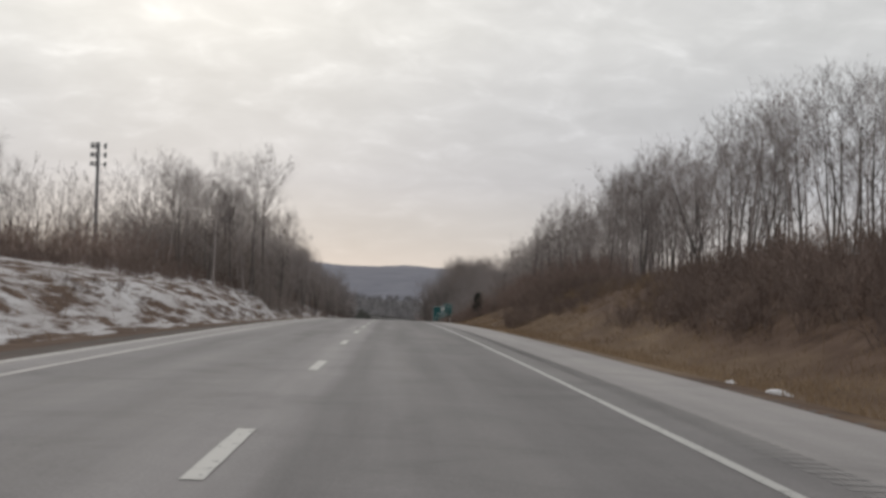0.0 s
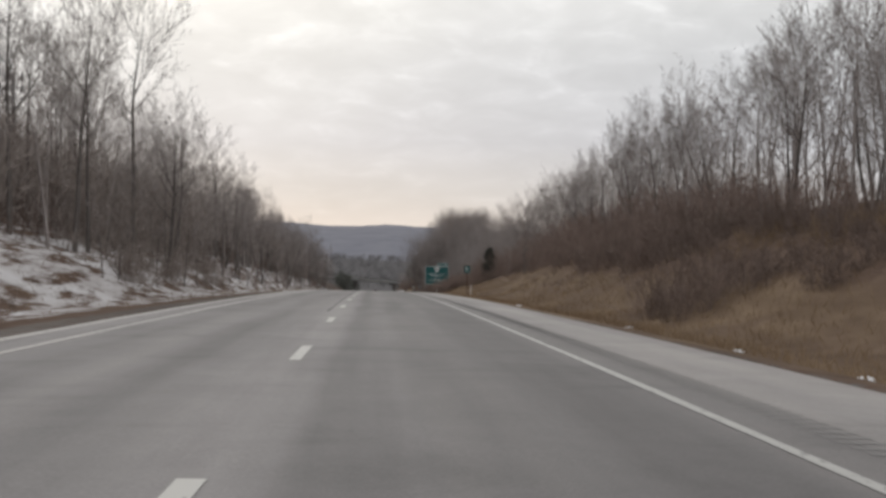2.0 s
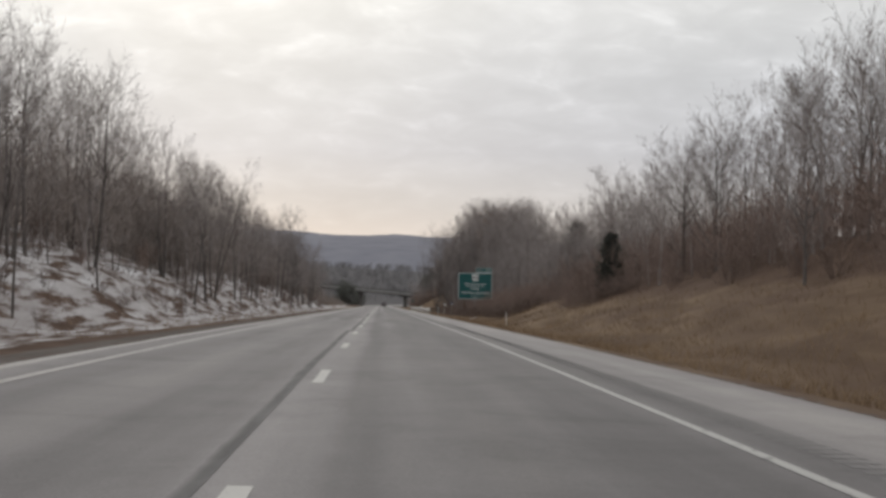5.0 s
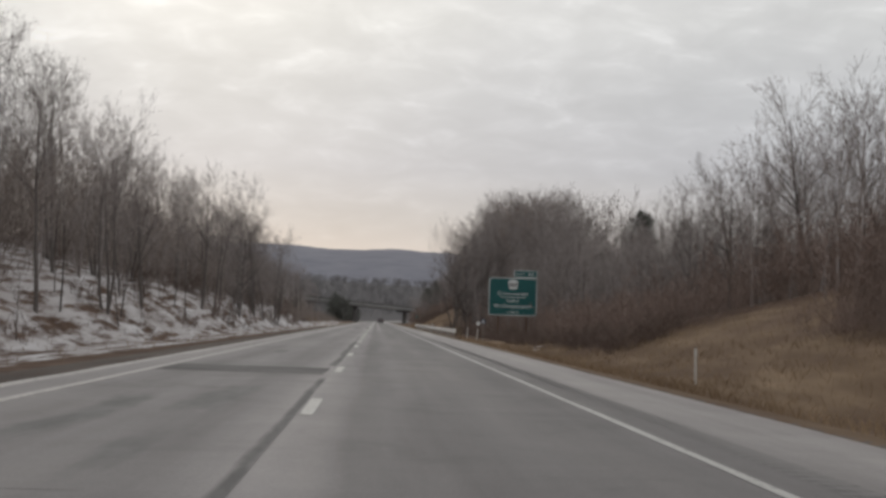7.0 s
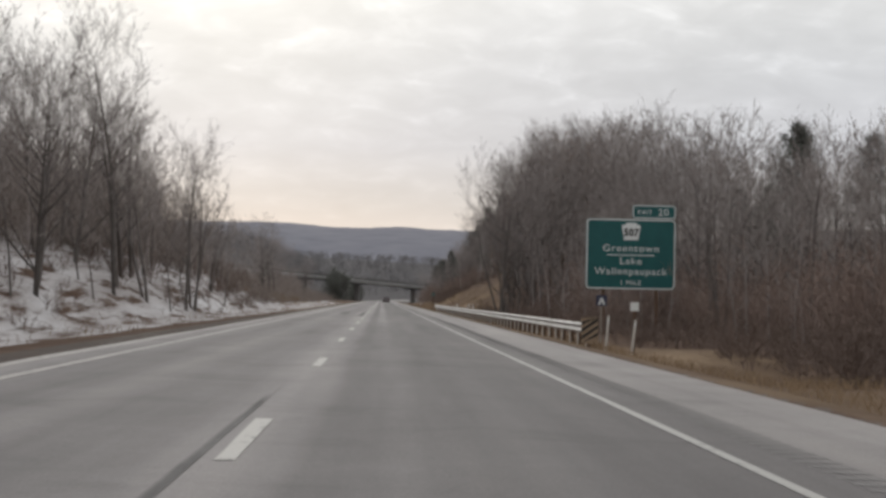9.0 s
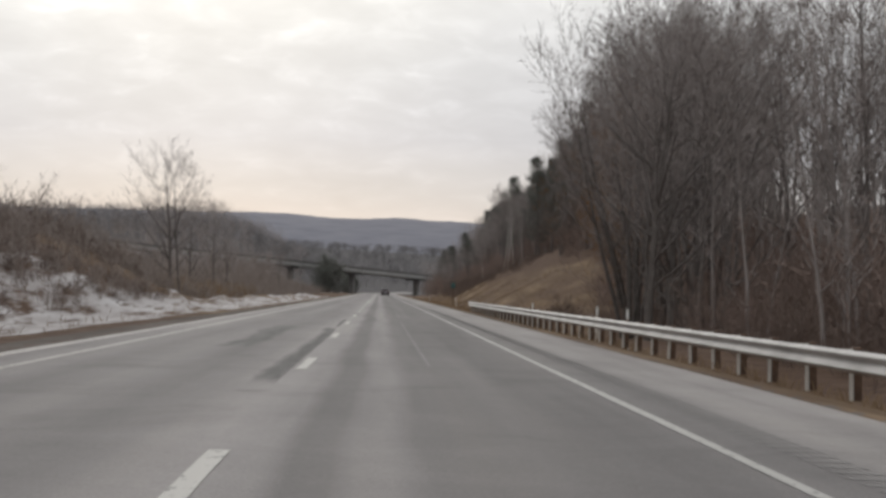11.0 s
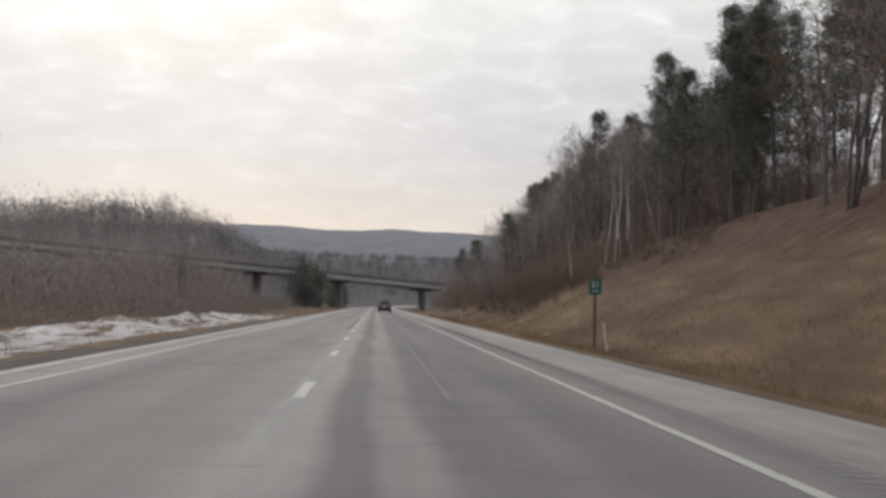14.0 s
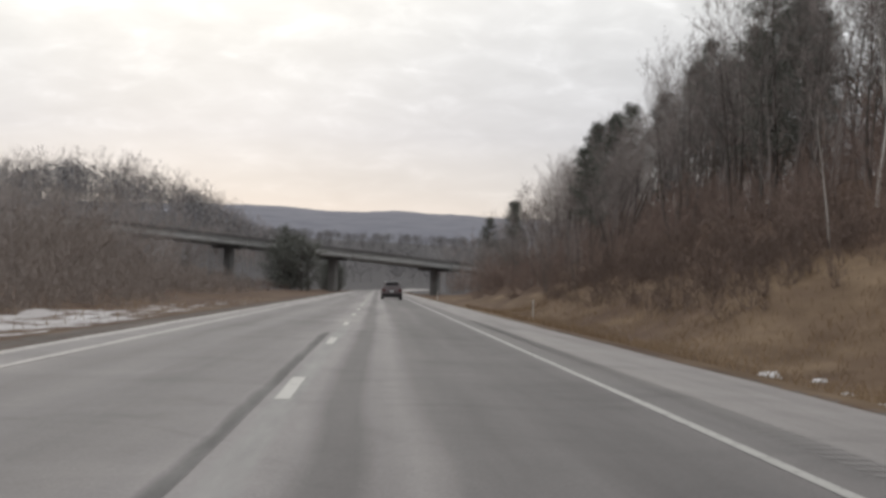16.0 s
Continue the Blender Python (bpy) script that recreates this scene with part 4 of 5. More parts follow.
# shrubs
scatter(SHRUB, 13.6, 18, 24, 60, 20, (0.7, 1.2), 1.4)
scatter(SHRUB, 17.5, 24, 24, 120, 36, (0.25, 0.5), 1.4)
scatter(SHRUB[:3], 11.3, 14.8, 107.5, 114, 13, (0.62, 0.9), 0.8)
scatter(SHRUB, 20, 26, 120, 185, 34, (0.5, 0.9), 1.5)
scatter(SHRUB[:3], 16.0, 19.2, 137, 156, 12, (0.8, 1.25), 1.0)
scatter(SHRUB, 19, 26, 185, 270, 26, (0.6, 0.95), 1.8)
scatter(SHRUB, 12.5, 21, 371.5, 412, 26, (0.7, 1.2), 1.6)
scatter(SHRUB, 19, 24, 338, 368, 14, (0.7, 1.2), 1.6)
scatter(SHRUB, 13, 22, 600, 690, 40, (0.6, 1.1), 1.6)
scatter(SHRUB, -17, -10.5, 112, 395, 30, (0.4, 0.9), 2.0)
kept_state = rnd.getstate()
wood(PINE, 26, 35, 580, 630, 5, 2.6, 0.85, 1.05)
wood(TALL + CLUMP, 24, 34, 590, 650, 9, 2.2, 0.9, 1.15)
wood(PINE, 28, 36, 600, 650, 4, 2.4, 0.85, 1.0)
# the slope of crowns that comes down towards the overpass
for k in range(23):
    y = rnd.uniform(625, 750)
    x = rnd.uniform(19, 31)
    if free_spot(x, y, 1.8):
        proto = rnd.choice(PINE if k % 3 == 0 else TALL + CLUMP + WIDE)
        top = prof(y) + 15 + 0.9 * (x - 20)
        plant(proto, x, y, (top - ground(x, y)) / GROWN[proto.name] * rnd.uniform(0.86, 1.0))
for k in range(14):
    y = rnd.uniform(640, 705)
    x = rnd.uniform(25.5, 33)
    if free_spot(x, y, 1.6):
        proto = rnd.choice(PINE if k % 2 == 0 else TALL + CLUMP)
        top = prof(y) + 16 + 0.9 * (x - 20)
        plant(proto, x, y, (top - ground(x, y)) / GROWN[proto.name] * rnd.uniform(0.95, 1.05))
rnd.setstate(kept_state)
for proto in PROTOS:
    for o in (*proto.children_recursive, proto):
        bpy.data.objects.remove(o)


# ---------- woods too far or too thick to count ----------
def wood_mass(name, label, protos, places, material):
    """One sheet of many simple trees: protos are tube meshes, places are (x, y, size, turn)."""
    VV, FF, off = [], [], 0
    for i, (x, y, s, a) in enumerate(places):
        V, F = protos[i % len(protos)]
        c, sn = math.cos(a), math.sin(a)
        W = V * s
        W = np.stack([W[:, 0] * c - W[:, 1] * sn + x, W[:, 0] * sn + W[:, 1] * c + y, W[:, 2] + ground(x, y, False) - 0.1], 1)
        VV.append(W)
        FF.append(F + off)
        off += len(W)
    return tagged(new(name, fast_mesh(name, np.concatenate(VV), np.concatenate(FF), material)), label, "woods", kind="stuff")


def simple(seed, height, limbs, subs, sprays, twigs, stroke, **kw):
    w, t, f = bare_tree(seed, height, limbs=limbs, subs=subs, sprays=sprays, twigs=twigs, **kw)
    stout = w[w[:, 6] > 0.05]
    rest = w[w[:, 6] <= 0.05]
    return joined(tris(tubes(stout, 3)), slivers(rest[:, :6], stroke + rest[:, 6] * 1.6), slivers(t[:, :6], stroke * 1.25), slivers(f, stroke))


MID = [simple(200 + i, 14.0, 10, 5, 3, 1, 0.038, width=0.21 + 0.025 * i, first=0.20) for i in range(4)]


FINE = [simple(210 + i, 14.0, 13, 6, 4, 2, 0.024, width=0.20 + 0.02 * i, first=0.26) for i in range(4)]


def far_tree(seed, height, count=72, stroke=0.23):
    """A plain tree for the far slopes: a stem and a rounded crown of coarse branches."""
    rg = np.random.default_rng(seed)
    S = [(0, 0, -0.5, 0, 0, height * 0.7)]
    wide = rg.uniform(0.26, 0.36)
    for i in range(count):
        d = unit(rg.normal(0, 1, 3))
        r = rg.uniform(0.35, 1.0) ** 0.5
        p = np.array([d[0] * wide, d[1] * wide, 0.58 + d[2] * 0.36]) * np.array([r, r, 1.0]) * height
        p[2] = height * (0.58 + (p[2] / height - 0.58) * r)
        q = unit(rg.normal(0, 1, 3) + d * 0.5) * height * rg.uniform(0.06, 0.14)
        S.append((*(p - q * 0.6), *(p + q * 0.4)))
    return slivers(S, stroke, seed)


FAR = [far_tree(220 + i, 11.0) for i in range(5)]
FARTHEST = [far_tree(230 + i, 9.0, 60, 0.55) for i in range(5)]


def fill(x0, x1, y0, y1, count, size):
    return [(rnd.uniform(x0, x1), rnd.uniform(y0, y1), rnd.uniform(*size), rnd.uniform(0, 6.28)) for _ in range(count)]


def fill_wood(x0, x1, y0, y1, count, low, high):
    out = []
    for _ in range(count):
        x, y = rnd.uniform(x0, x1), rnd.uniform(y0, y1)
        out.append((x, y, reach_up(x, y, 15.4, low, high), rnd.uniform(0, 6.28)))
    return out


front = fill_wood(20, 34, 225, 300, 60, 0.5, 1.05) + fill_wood(22, 32, 100, 225, 50, 0.6, 1.05) + fill_wood(23, 32, 60, 318, 60, 0.85, 1.05)
wood_mass("woods", "leafless woods along the top of the bank", FINE, front, M_TWIG)
back = fill_wood(31, 44, 60, 318, 72, 0.75, 1.03) + fill_wood(22, 32, 60, 318, 60, 0.35, 0.7) + fill_wood(18.5, 36, 340, 368, 34, 0.35, 0.85) + fill_wood(20, 38, 294, 345, 50, 0.4, 0.9) + fill_wood(14, 36, 373.5, 412, 60, 0.35, 0.85) + fill_wood(32, 52, 318, 440, 48, 0.75, 1.03) + fill_wood(24, 44, 412, 512, 105, 0.6, 1.08) + fill_wood(23, 36, 440, 512, 50, 0.4, 0.95) + fill_wood(27, 44, 545, 750, 95, 0.5, 0.9) + fill_wood(22, 40, 545, 690, 65, 0.25, 0.6) + fill_wood(16, 30, 640, 760, 60, 0.3, 0.62) + fill(15, 45, 740, 850, 40, (0.7, 1.0))
wood_mass("woods", "thick leafless woods behind the roadside trees", MID, back, M_TWIG)
front = fill_wood(-22, -12, 108, 185, 34, 0.8, 1.06) + fill_wood(-22, -12.5, 150, 260, 28, 0.9, 1.08) + fill_wood(-20, -12.5, 185, 396, 50, 0.8, 1.03)
wood_mass("woods", "leafless woods along the snowy bank", FINE, front, M_TWIG)
back = fill_wood(-46, -22, 112, 215, 40, 0.85, 1.1) + fill_wood(-20, -12.5, 110, 330, 60, 0.3, 0.65) + fill_wood(-22, -13, 240, 402, 90, 0.35, 0.8) + fill_wood(-44, -20, 120, 405, 80, 0.55, 1.0) + fill(-64, -34, 590, 700, 110, (0.5, 0.72)) + fill(-170, -45, 830, 900, 60, (0.8, 1.1)) + fill(-37, -22, 600, 690, 80, (0.45, 0.66)) + fill(-40, -17, 425, 590, 60, (0.22, 0.42)) + fill(-130, -60, 600, 800, 120, (0.45, 0.7)) + fill(-115, -28, 735, 840, 130, (0.5, 0.75)) + fill(-95, -30, 830, 950, 120, (0.75, 1.05))
wood_mass("woods", "thick leafless woods across the median", MID, back, M_TWIG)
far = fill(-200, -24, 810, 1010, 760, (0.75, 1.1))
wood_mass("far_woods", "leafless woods on the far slopes, greyed in colour for haze", FAR, far, M_FARWOOD)
far = fill(-420, 110, 1050, 1650, 1500, (0.75, 1.05)) + fill(40, 380, 880, 1500, 500, (0.85, 1.15))
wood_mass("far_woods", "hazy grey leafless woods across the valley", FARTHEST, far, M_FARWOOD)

# low brown brush in the open median and along the wood's foot
TUFT = [shrub(240 + i, 1.6, 11, 6, 0.55, 2, False) for i in range(3)]
low = fill(-12.0, -9.6, 398, 420, 46, (0.25, 0.55)) + fill(-20, -11.2, 398, 432, 60, (0.5, 1.2)) + fill(-18, -12.6, 25, 130, 190, (0.45, 1.0)) + fill(-10.6, -9.2, 44, 56, 22, (0.2, 0.42)) + fill(-9.5, -8.2, 70, 100, 24, (0.2, 0.45)) + fill(15.0, 24, 562, 615, 240, (0.5, 1.15)) + fill(13.0, 19, 556, 612, 150, (0.45, 0.95)) + fill(20, 25, 535, 562, 50, (0.4, 0.9)) + fill(-28, -14, 690, 790, 50, (0.6, 1.1)) + fill(13.0, 24, 30, 73, 230, (0.7, 1.4)) + fill(18, 25, 73, 95, 100, (0.35, 0.7)) + fill(14.3, 24, 95, 118, 170, (0.35, 0.8)) + fill(13.5, 18, 118, 190, 30, (0.25, 0.5)) + fill(18.5, 25, 118, 190, 130, (0.6, 1.2)) + fill(-24, -13.5, 112, 400, 330, (0.7, 1.6)) + fill(-13.5, -9.6, 115, 395, 170, (0.25, 0.9)) + fill(16.5, 21, 125, 165, 80, (0.7, 1.3)) + fill(11.8, 18, 320, 367, 110, (0.45, 0.95)) + fill(11.3, 18, 300, 336, 160, (0.5, 1.1)) + fill(12.5, 17, 288, 302, 70, (0.5, 1.0)) + fill(12, 20, 371, 440, 90, (0.6, 1.2))
wood_mass("brush", "tangled low brown brush among the trees", TUFT, low, M_BRUSH)
low = fill(-14, -9.6, 118, 163, 90, (0.6, 1.5)) + fill(-19, -9.8, 398, 437, 190, (0.4, 1.1)) + fill(-30, -13, 418, 690, 500, (0.9, 1.9)) + fill(-14, -10.6, 424, 590, 200, (0.5, 1.0))
wood_mass("brush", "grey-brown scrub along the median", TUFT, low, M_SCRUB)
low = fill(-14.5, -11.0, 440, 486, 110, (0.5, 0.95)) + fill(-17, -13, 440, 500, 70, (0.7, 1.1))
wood_mass("tall_grass", "tall clumps of tan dead grass along the median", TUFT, low, M_GRASS)
THICK = [shrub(250 + i, 4.5, 10, 6, 0.40, 3, False) for i in range(4)]
high = fill(17.0, 21, 262, 268, 50, (0.3, 0.7)) + fill(23.5, 30, 267, 300, 50, (0.45, 0.95)) + fill(19.5, 30, 225, 267, 75, (0.45, 0.95)) + fill(20.5, 30, 30, 125, 190, (0.14, 0.3)) + fill(21, 26, 118, 225, 120, (0.35, 0.68)) + fill(26, 44, 585, 760, 170, (0.7, 1.3)) + fill(-46, -17, 100, 175, 210, (0.45, 0.9)) + fill(20, 33, 140, 300, 190, (0.5, 1.05)) + fill(19.5, 33, 345, 368, 90, (0.5, 1.15)) + fill(16, 33, 371.5, 446, 190, (0.5, 1.15)) + fill(14, 34, 600, 760, 240, (0.5, 1.0)) + fill(24, 38, 450, 516, 100, (0.5, 1.1)) + fill(29, 42, 516, 560, 50, (0.3, 0.7)) + fill(18, 27, 562, 615, 90, (0.35, 0.7)) + fill(27, 42, 552, 605, 150, (0.7, 1.4)) + fill(16.5, 33, 322, 345, 80, (0.5, 1.0)) + fill(20, 34, 288, 345, 110, (0.5, 1.05)) + fill(23, 29, 268, 318, 45, (0.5, 0.9)) + fill(12.9, 20, 289, 320, 160, (0.3, 0.6)) + fill(22.5, 31, 446, 514, 130, (0.7, 1.3)) + fill(15.4, 20, 257.5, 268, 80, (0.2, 0.45)) + fill(34, 47, 570, 640, 50, (0.8, 1.2))
wood_mass("thicket", "tall tangled brown thicket under the trees", THICK, high, M_BRUSH)
high = fill(-19, -12.3, 115, 165, 140, (0.5, 1.1)) + fill(-21, -13.4, 240, 398, 420, (0.6, 1.25)) + fill(-23, -13.8, 112, 260, 380, (0.6, 1.2))
wood_mass("thicket", "dense grey-brown understorey along the top of the snowy bank", THICK, high, M_SCRUB)
high = fill(-110, -28, 735, 890, 170, (0.8, 1.3)) + fill(-36, -23, 622, 655, 70, (1.0, 1.6)) + fill(-34, -15, 440, 640, 200, (0.5, 0.95)) + fill(-50, -22, 420, 740, 180, (0.5, 1.0))
wood_mass("thicket", "tall grey-brown thicket in the median", THICK, high, M_SCRUB)

low = fill(14.5, 24, 60, 98, 170, (0.3, 0.65)) + fill(17, 26, 98, 130, 130, (0.3, 0.7)) + fill(13.5, 19, 116, 136, 40, (0.2, 0.4))
wood_mass("tall_grass", "rank brown grass and bracken on the sloping bank", TUFT, low, M_GRASS)

high = fill(20.5, 30, 150, 218, 120, (0.5, 0.95)) + fill(17.5, 23, 162, 206, 70, (0.35, 0.65))
wood_mass("thicket", "dark brown thicket at the foot of the bare trees", THICK, high, M_BRUSH)


def grass(name, label, places, tall, material):
    """Blades of standing dry grass, bent over, as one sheet."""
    rg = np.random.default_rng(12)
    P = np.array([(x, y, ground(x, y)) for x, y in places])
    k = len(P)
    a = rg.uniform(0, 6.28, k)
    ln = tall * rg.uniform(0.4, 1.25, k)
    side = np.stack([np.cos(a), np.sin(a), 0 * a], 1) * 0.012
    b = rg.uniform(0, 6.28, k)
    bendv = np.stack([np.cos(b), np.sin(b), 0 * b], 1)
    mid = P + np.array([0, 0, 1]) * (ln * 0.48)[:, None] + bendv * (ln * 0.25)[:, None]
    tip = P + np.array([0, 0, 1]) * (ln * 0.62)[:, None] + bendv * (ln * 0.75)[:, None]
    V = np.stack([P - side, P + side, mid + side * 0.7, mid - side * 0.7, tip], 1).reshape(-1, 3)
    i = np.arange(k) * 5
    F = np.concatenate([np.stack([i, i + 1, i + 2], 1), np.stack([i, i + 2, i + 3], 1), np.stack([i + 3, i + 2, i + 4], 1)])
    return tagged(new(name, fast_mesh(name, V, F, material)), label, "grass", kind="stuff")


blades = []
while len(blades) < 54000:
    y = rnd.uniform(5, 620)
    x = 7.6 + abs(rnd.gauss(0, 6.0)) if rnd.random() < 0.97 else -rnd.uniform(6.8, 11)
    if x > 0 and (320 < y < 440 and x > 9 or tan_at(x, y) < rnd.uniform(0.1, 0.5)):
        continue
    if noise.noise((x * 0.35, y * 0.2, 6)) + rnd.uniform(-0.7, 0.7) > -0.05:
        blades.append((x, y))
grass("dry_grass", "tan dry grass standing along the verges and slopes", blades, 0.42, M_GRASS)


# ---------- overpass ----------
BR_A, BR_B = Vector((-78.0, 713.0)), Vector((27.0, 818.0))


def bridge_line(u):
    p = BR_A.lerp(BR_B, u)
    return p.x, p.y


def under(u):
    """Height of the girders' underside, which climbs away across the median."""
    return -17.5 + (1 - u) * 10.6


def bar_between(name, a, b, half, z0, z1, material):
    """A straight beam between two plan points, with its own heights at both ends."""
    ax, ay, az = a
    bx, by, bz = b
    d = Vector((bx - ax, by - ay)).normalized()
    s = Vector((d.y, -d.x)) * half
    V = []
    for x, y, z in (a, b):
        V += [(x - s.x, y - s.y, z + z0), (x + s.x, y + s.y, z + z0), (x + s.x, y + s.y, z + z1), (x - s.x, y - s.y, z + z1)]
    return fast_mesh(name, V, [(0, 1, 2, 3), (7, 6, 5, 4), (0, 4, 5, 1), (1, 5, 6, 2), (2, 6, 7, 3), (3, 7, 4, 0)], material)


bridge = thing("overpass_bridge", Matrix.Identity(4), "concrete overpass on tall piers crossing above the road", "bridge")
pts = [0.0, 0.145, 0.29, 0.485, 0.665, 0.87, 1.0]
for u0, u1 in zip(pts, pts[1:]):
    a, b = (*bridge_line(u0), under(u0)), (*bridge_line(u1), under(u1))
    dn = Vector((b[0] - a[0], b[1] - a[1])).normalized()
    for off in (-4.95, -1.65, 1.65, 4.95):
        o = Vector((dn.y, -dn.x)) * off
        part("girder", bar_between("girder", (a[0] + o.x, a[1] + o.y, a[2]), (b[0] + o.x, b[1] + o.y, b[2]), 0.22, 0.0, 1.0, M_GIRDER), bridge, "grey painted steel girder")
    part("deck_slab", bar_between("deck_slab", a, b, 5.4, 1.0, 1.28, M_CONC), bridge)
    for off in (-5.2, 5.2):
        o = Vector((dn.y, -dn.x)) * off
        part("parapet", bar_between("parapet", (a[0] + o.x, a[1] + o.y, a[2]), (b[0] + o.x, b[1] + o.y, b[2]), 0.14, 1.28, 1.85, M_RAIL), bridge, "dark weathered parapet rail")
for u in pts[1:-1]:
    x, y = bridge_line(u)
    turn = math.degrees(math.atan2(BR_B.y - BR_A.y, BR_B.x - BR_A.x))
    m = pose(x, y, under(u), 0, 0, turn)
    foot = ground(x, y) - under(u) - 0.6
    part("pier_cap", block("pier_cap", -0.6, 0.6, -4.6, 4.6, -0.55, -0.02, M_CONC, 0.06), bridge, m=m)
    part("pier_column", block("pier_column", -0.55, 0.55, -1.0, 1.0, foot, -0.54, M_CONC, 0.12), bridge, m=m)

# ---------- exit sign ----------
def lettering(name, text, height, x, z, parent, material, stretch=1.0, y=-0.03, centre=True, thick=0.0):
    """Raised flat letters from the built-in font, in the x-z plane, facing the road."""
    cu = bpy.data.curves.new("letters", "FONT")
    cu.body, cu.size, cu.extrude, cu.space_character = text, height * 1.38, 0.006, 1.12
    cu.offset = thick
    cu.align_x = "CENTER" if centre else "LEFT"
    tmp = bpy.data.objects.new("letters", cu)
    scene.collection.objects.link(tmp)
    bpy.context.view_layer.update()
    me = bpy.data.meshes.new_from_object(tmp.evaluated_get(bpy.context.evaluated_depsgraph_get()))
    bpy.data.objects.remove(tmp)
    me.materials.clear()
    me.materials.append(material)
    return part(name, me, parent, m=pose(x, y, z, 90, 0, 0) @ Matrix.Diagonal((stretch, 1, 1, 1)))


SX, SY = 15.87, 367.5
sz = prof(SY)
sign = thing("exit_sign", pose(SX, SY, sz), "large green motorway exit sign with white border and lettering", "road sign")
W2, Z0, Z1 = 2.70, 1.90, 6.12
part("panel", outline_plate("panel", rounded(-W2, W2, Z0, Z1, 0.28), 0.0, 0.05, M_GREEN), sign)


def border(x0, x1, z0, z1, r, w, y):
    """A rounded frame of bar width w."""
    a, b = rounded(x0, x1, z0, z1, r), rounded(x0 + w, x1 - w, z0 + w, z1 - w, r - w)
    k = len(a)
    V = [(x, y, z) for x, z in a] + [(x, y, z) for x, z in b] + [(x, y + 0.02, z) for x, z in a] + [(x, y + 0.02, z) for x, z in b]
    F = []
    for i in range(k):
        j = (i + 1) % k
        F += [(i, j, k + j, k + i), (2 * k + i, 2 * k + j, j, i), (k + i, k + j, 3 * k + j, 3 * k + i)]
    return fast_mesh("border", V, F, M_SIGNWHITE)


part("border", border(-W2 + 0.02, W2 - 0.02, Z0 + 0.02, Z1 - 0.02, 0.27, 0.075, -0.022), sign)
tab = part("exit_tab", outline_plate("exit_tab", rounded(0.05, W2 - 0.02, Z1 + 0.03, Z1 + 0.86, 0.2), 0.0, 0.05, M_GREEN), sign)
part("border", border(0.07, W2 - 0.04, Z1 + 0.05, Z1 + 0.84, 0.19, 0.06, -0.022), tab)
lettering("lettering", "EXIT", 0.26, 0.80, Z1 + 0.30, tab, M_SIGNWHITE, 1.1)
lettering("lettering", "20", 0.40, 1.92, Z1 + 0.25, tab, M_SIGNWHITE, 1.15)
shield = part("route_shield", outline_plate("route_shield", [(-0.30, 5.90), (0.30, 5.90), (0.34, 5.78), (0.52, 5.78), (0.56, 5.60), (0.44, 5.02), (0.44, 4.86), (-0.44, 4.86), (-0.44, 5.02), (-0.56, 5.60), (-0.52, 5.78), (-0.34, 5.78)], -0.035, 0.0, M_SIGNWHITE), sign, "white keystone-shaped route shield")
lettering("lettering", "507", 0.44, 0, 5.12, shield, M_BLACK, 0.9, -0.05, thick=0.022)
lettering("lettering", "Greentown", 0.42, 0.0, 4.18, sign, M_SIGNWHITE, 1.14)
part("underline", block("underline", -1.42, 1.42, -0.03, 0.0, 3.93, 3.985, M_SIGNWHITE, 0), sign)
lettering("lettering", "Lake", 0.42, 0.0, 3.42, sign, M_SIGNWHITE, 1.14)
lettering("lettering", "Wallenpaupack", 0.42, 0.0, 2.80, sign, M_SIGNWHITE, 1.09)
lettering("lettering", "1 MILE", 0.28, 0.0, 2.18, sign, M_SIGNWHITE, 1.1)
for x in (-1.6, 1.6):
    gz = ground(SX + x, SY) - sz
    part("post", block("post", x - 0.1, x + 0.1, 0.06, 0.3, gz - 0.3, Z1 - 0.1, M_RUST, 0.01), sign, "dark weathered steel post")
for z in (2.4, 4.0, 5.6):
    part("stiffener", block("stiffener", -W2 + 0.1, W2 - 0.1, 0.052, 0.1, z - 0.05, z + 0.05, M_SIGNBACK, 0.005), sign)

# ---------- guardrail ----------
RX, RY0, RY1 = 7.55, 331.5, 448.6
rail = thing("guardrail", Matrix.Identity(4), "long galvanised steel guardrail on posts beside the shoulder", "guardrail")
WPROF = [(0.00, -0.155), (-0.02, -0.14), (-0.075, -0.115), (-0.08, -0.085), (-0.03, -0.045), (-0.005, -0.015), (-0.005, 0.015), (-0.03, 0.045), (-0.08, 0.085), (-0.075, 0.115), (-0.02, 0.14), (0.0, 0.155)]


def rail_z(y):
    return prof(y) + 0.44


def beam(y0, y1):
    V, F = [], []
    k = len(WPROF)
    for y in (y0, y1):
        for th in (0.0, 0.012):
            V += [(RX + dx + th, y, rail_z(y) - 0.16 + dz) for dx, dz in WPROF]
    for i in range(k - 1):
        F += [(i, i + 1, 2 * k + i + 1, 2 * k + i), (k + i + 1, k + i, 3 * k + i, 3 * k + i + 1)]
    F += [(0, 2 * k, 3 * k, k), (k - 1, 2 * k - 1, 4 * k - 1, 3 * k - 1)]
    return fast_mesh("beam", V, F, M_STEEL)


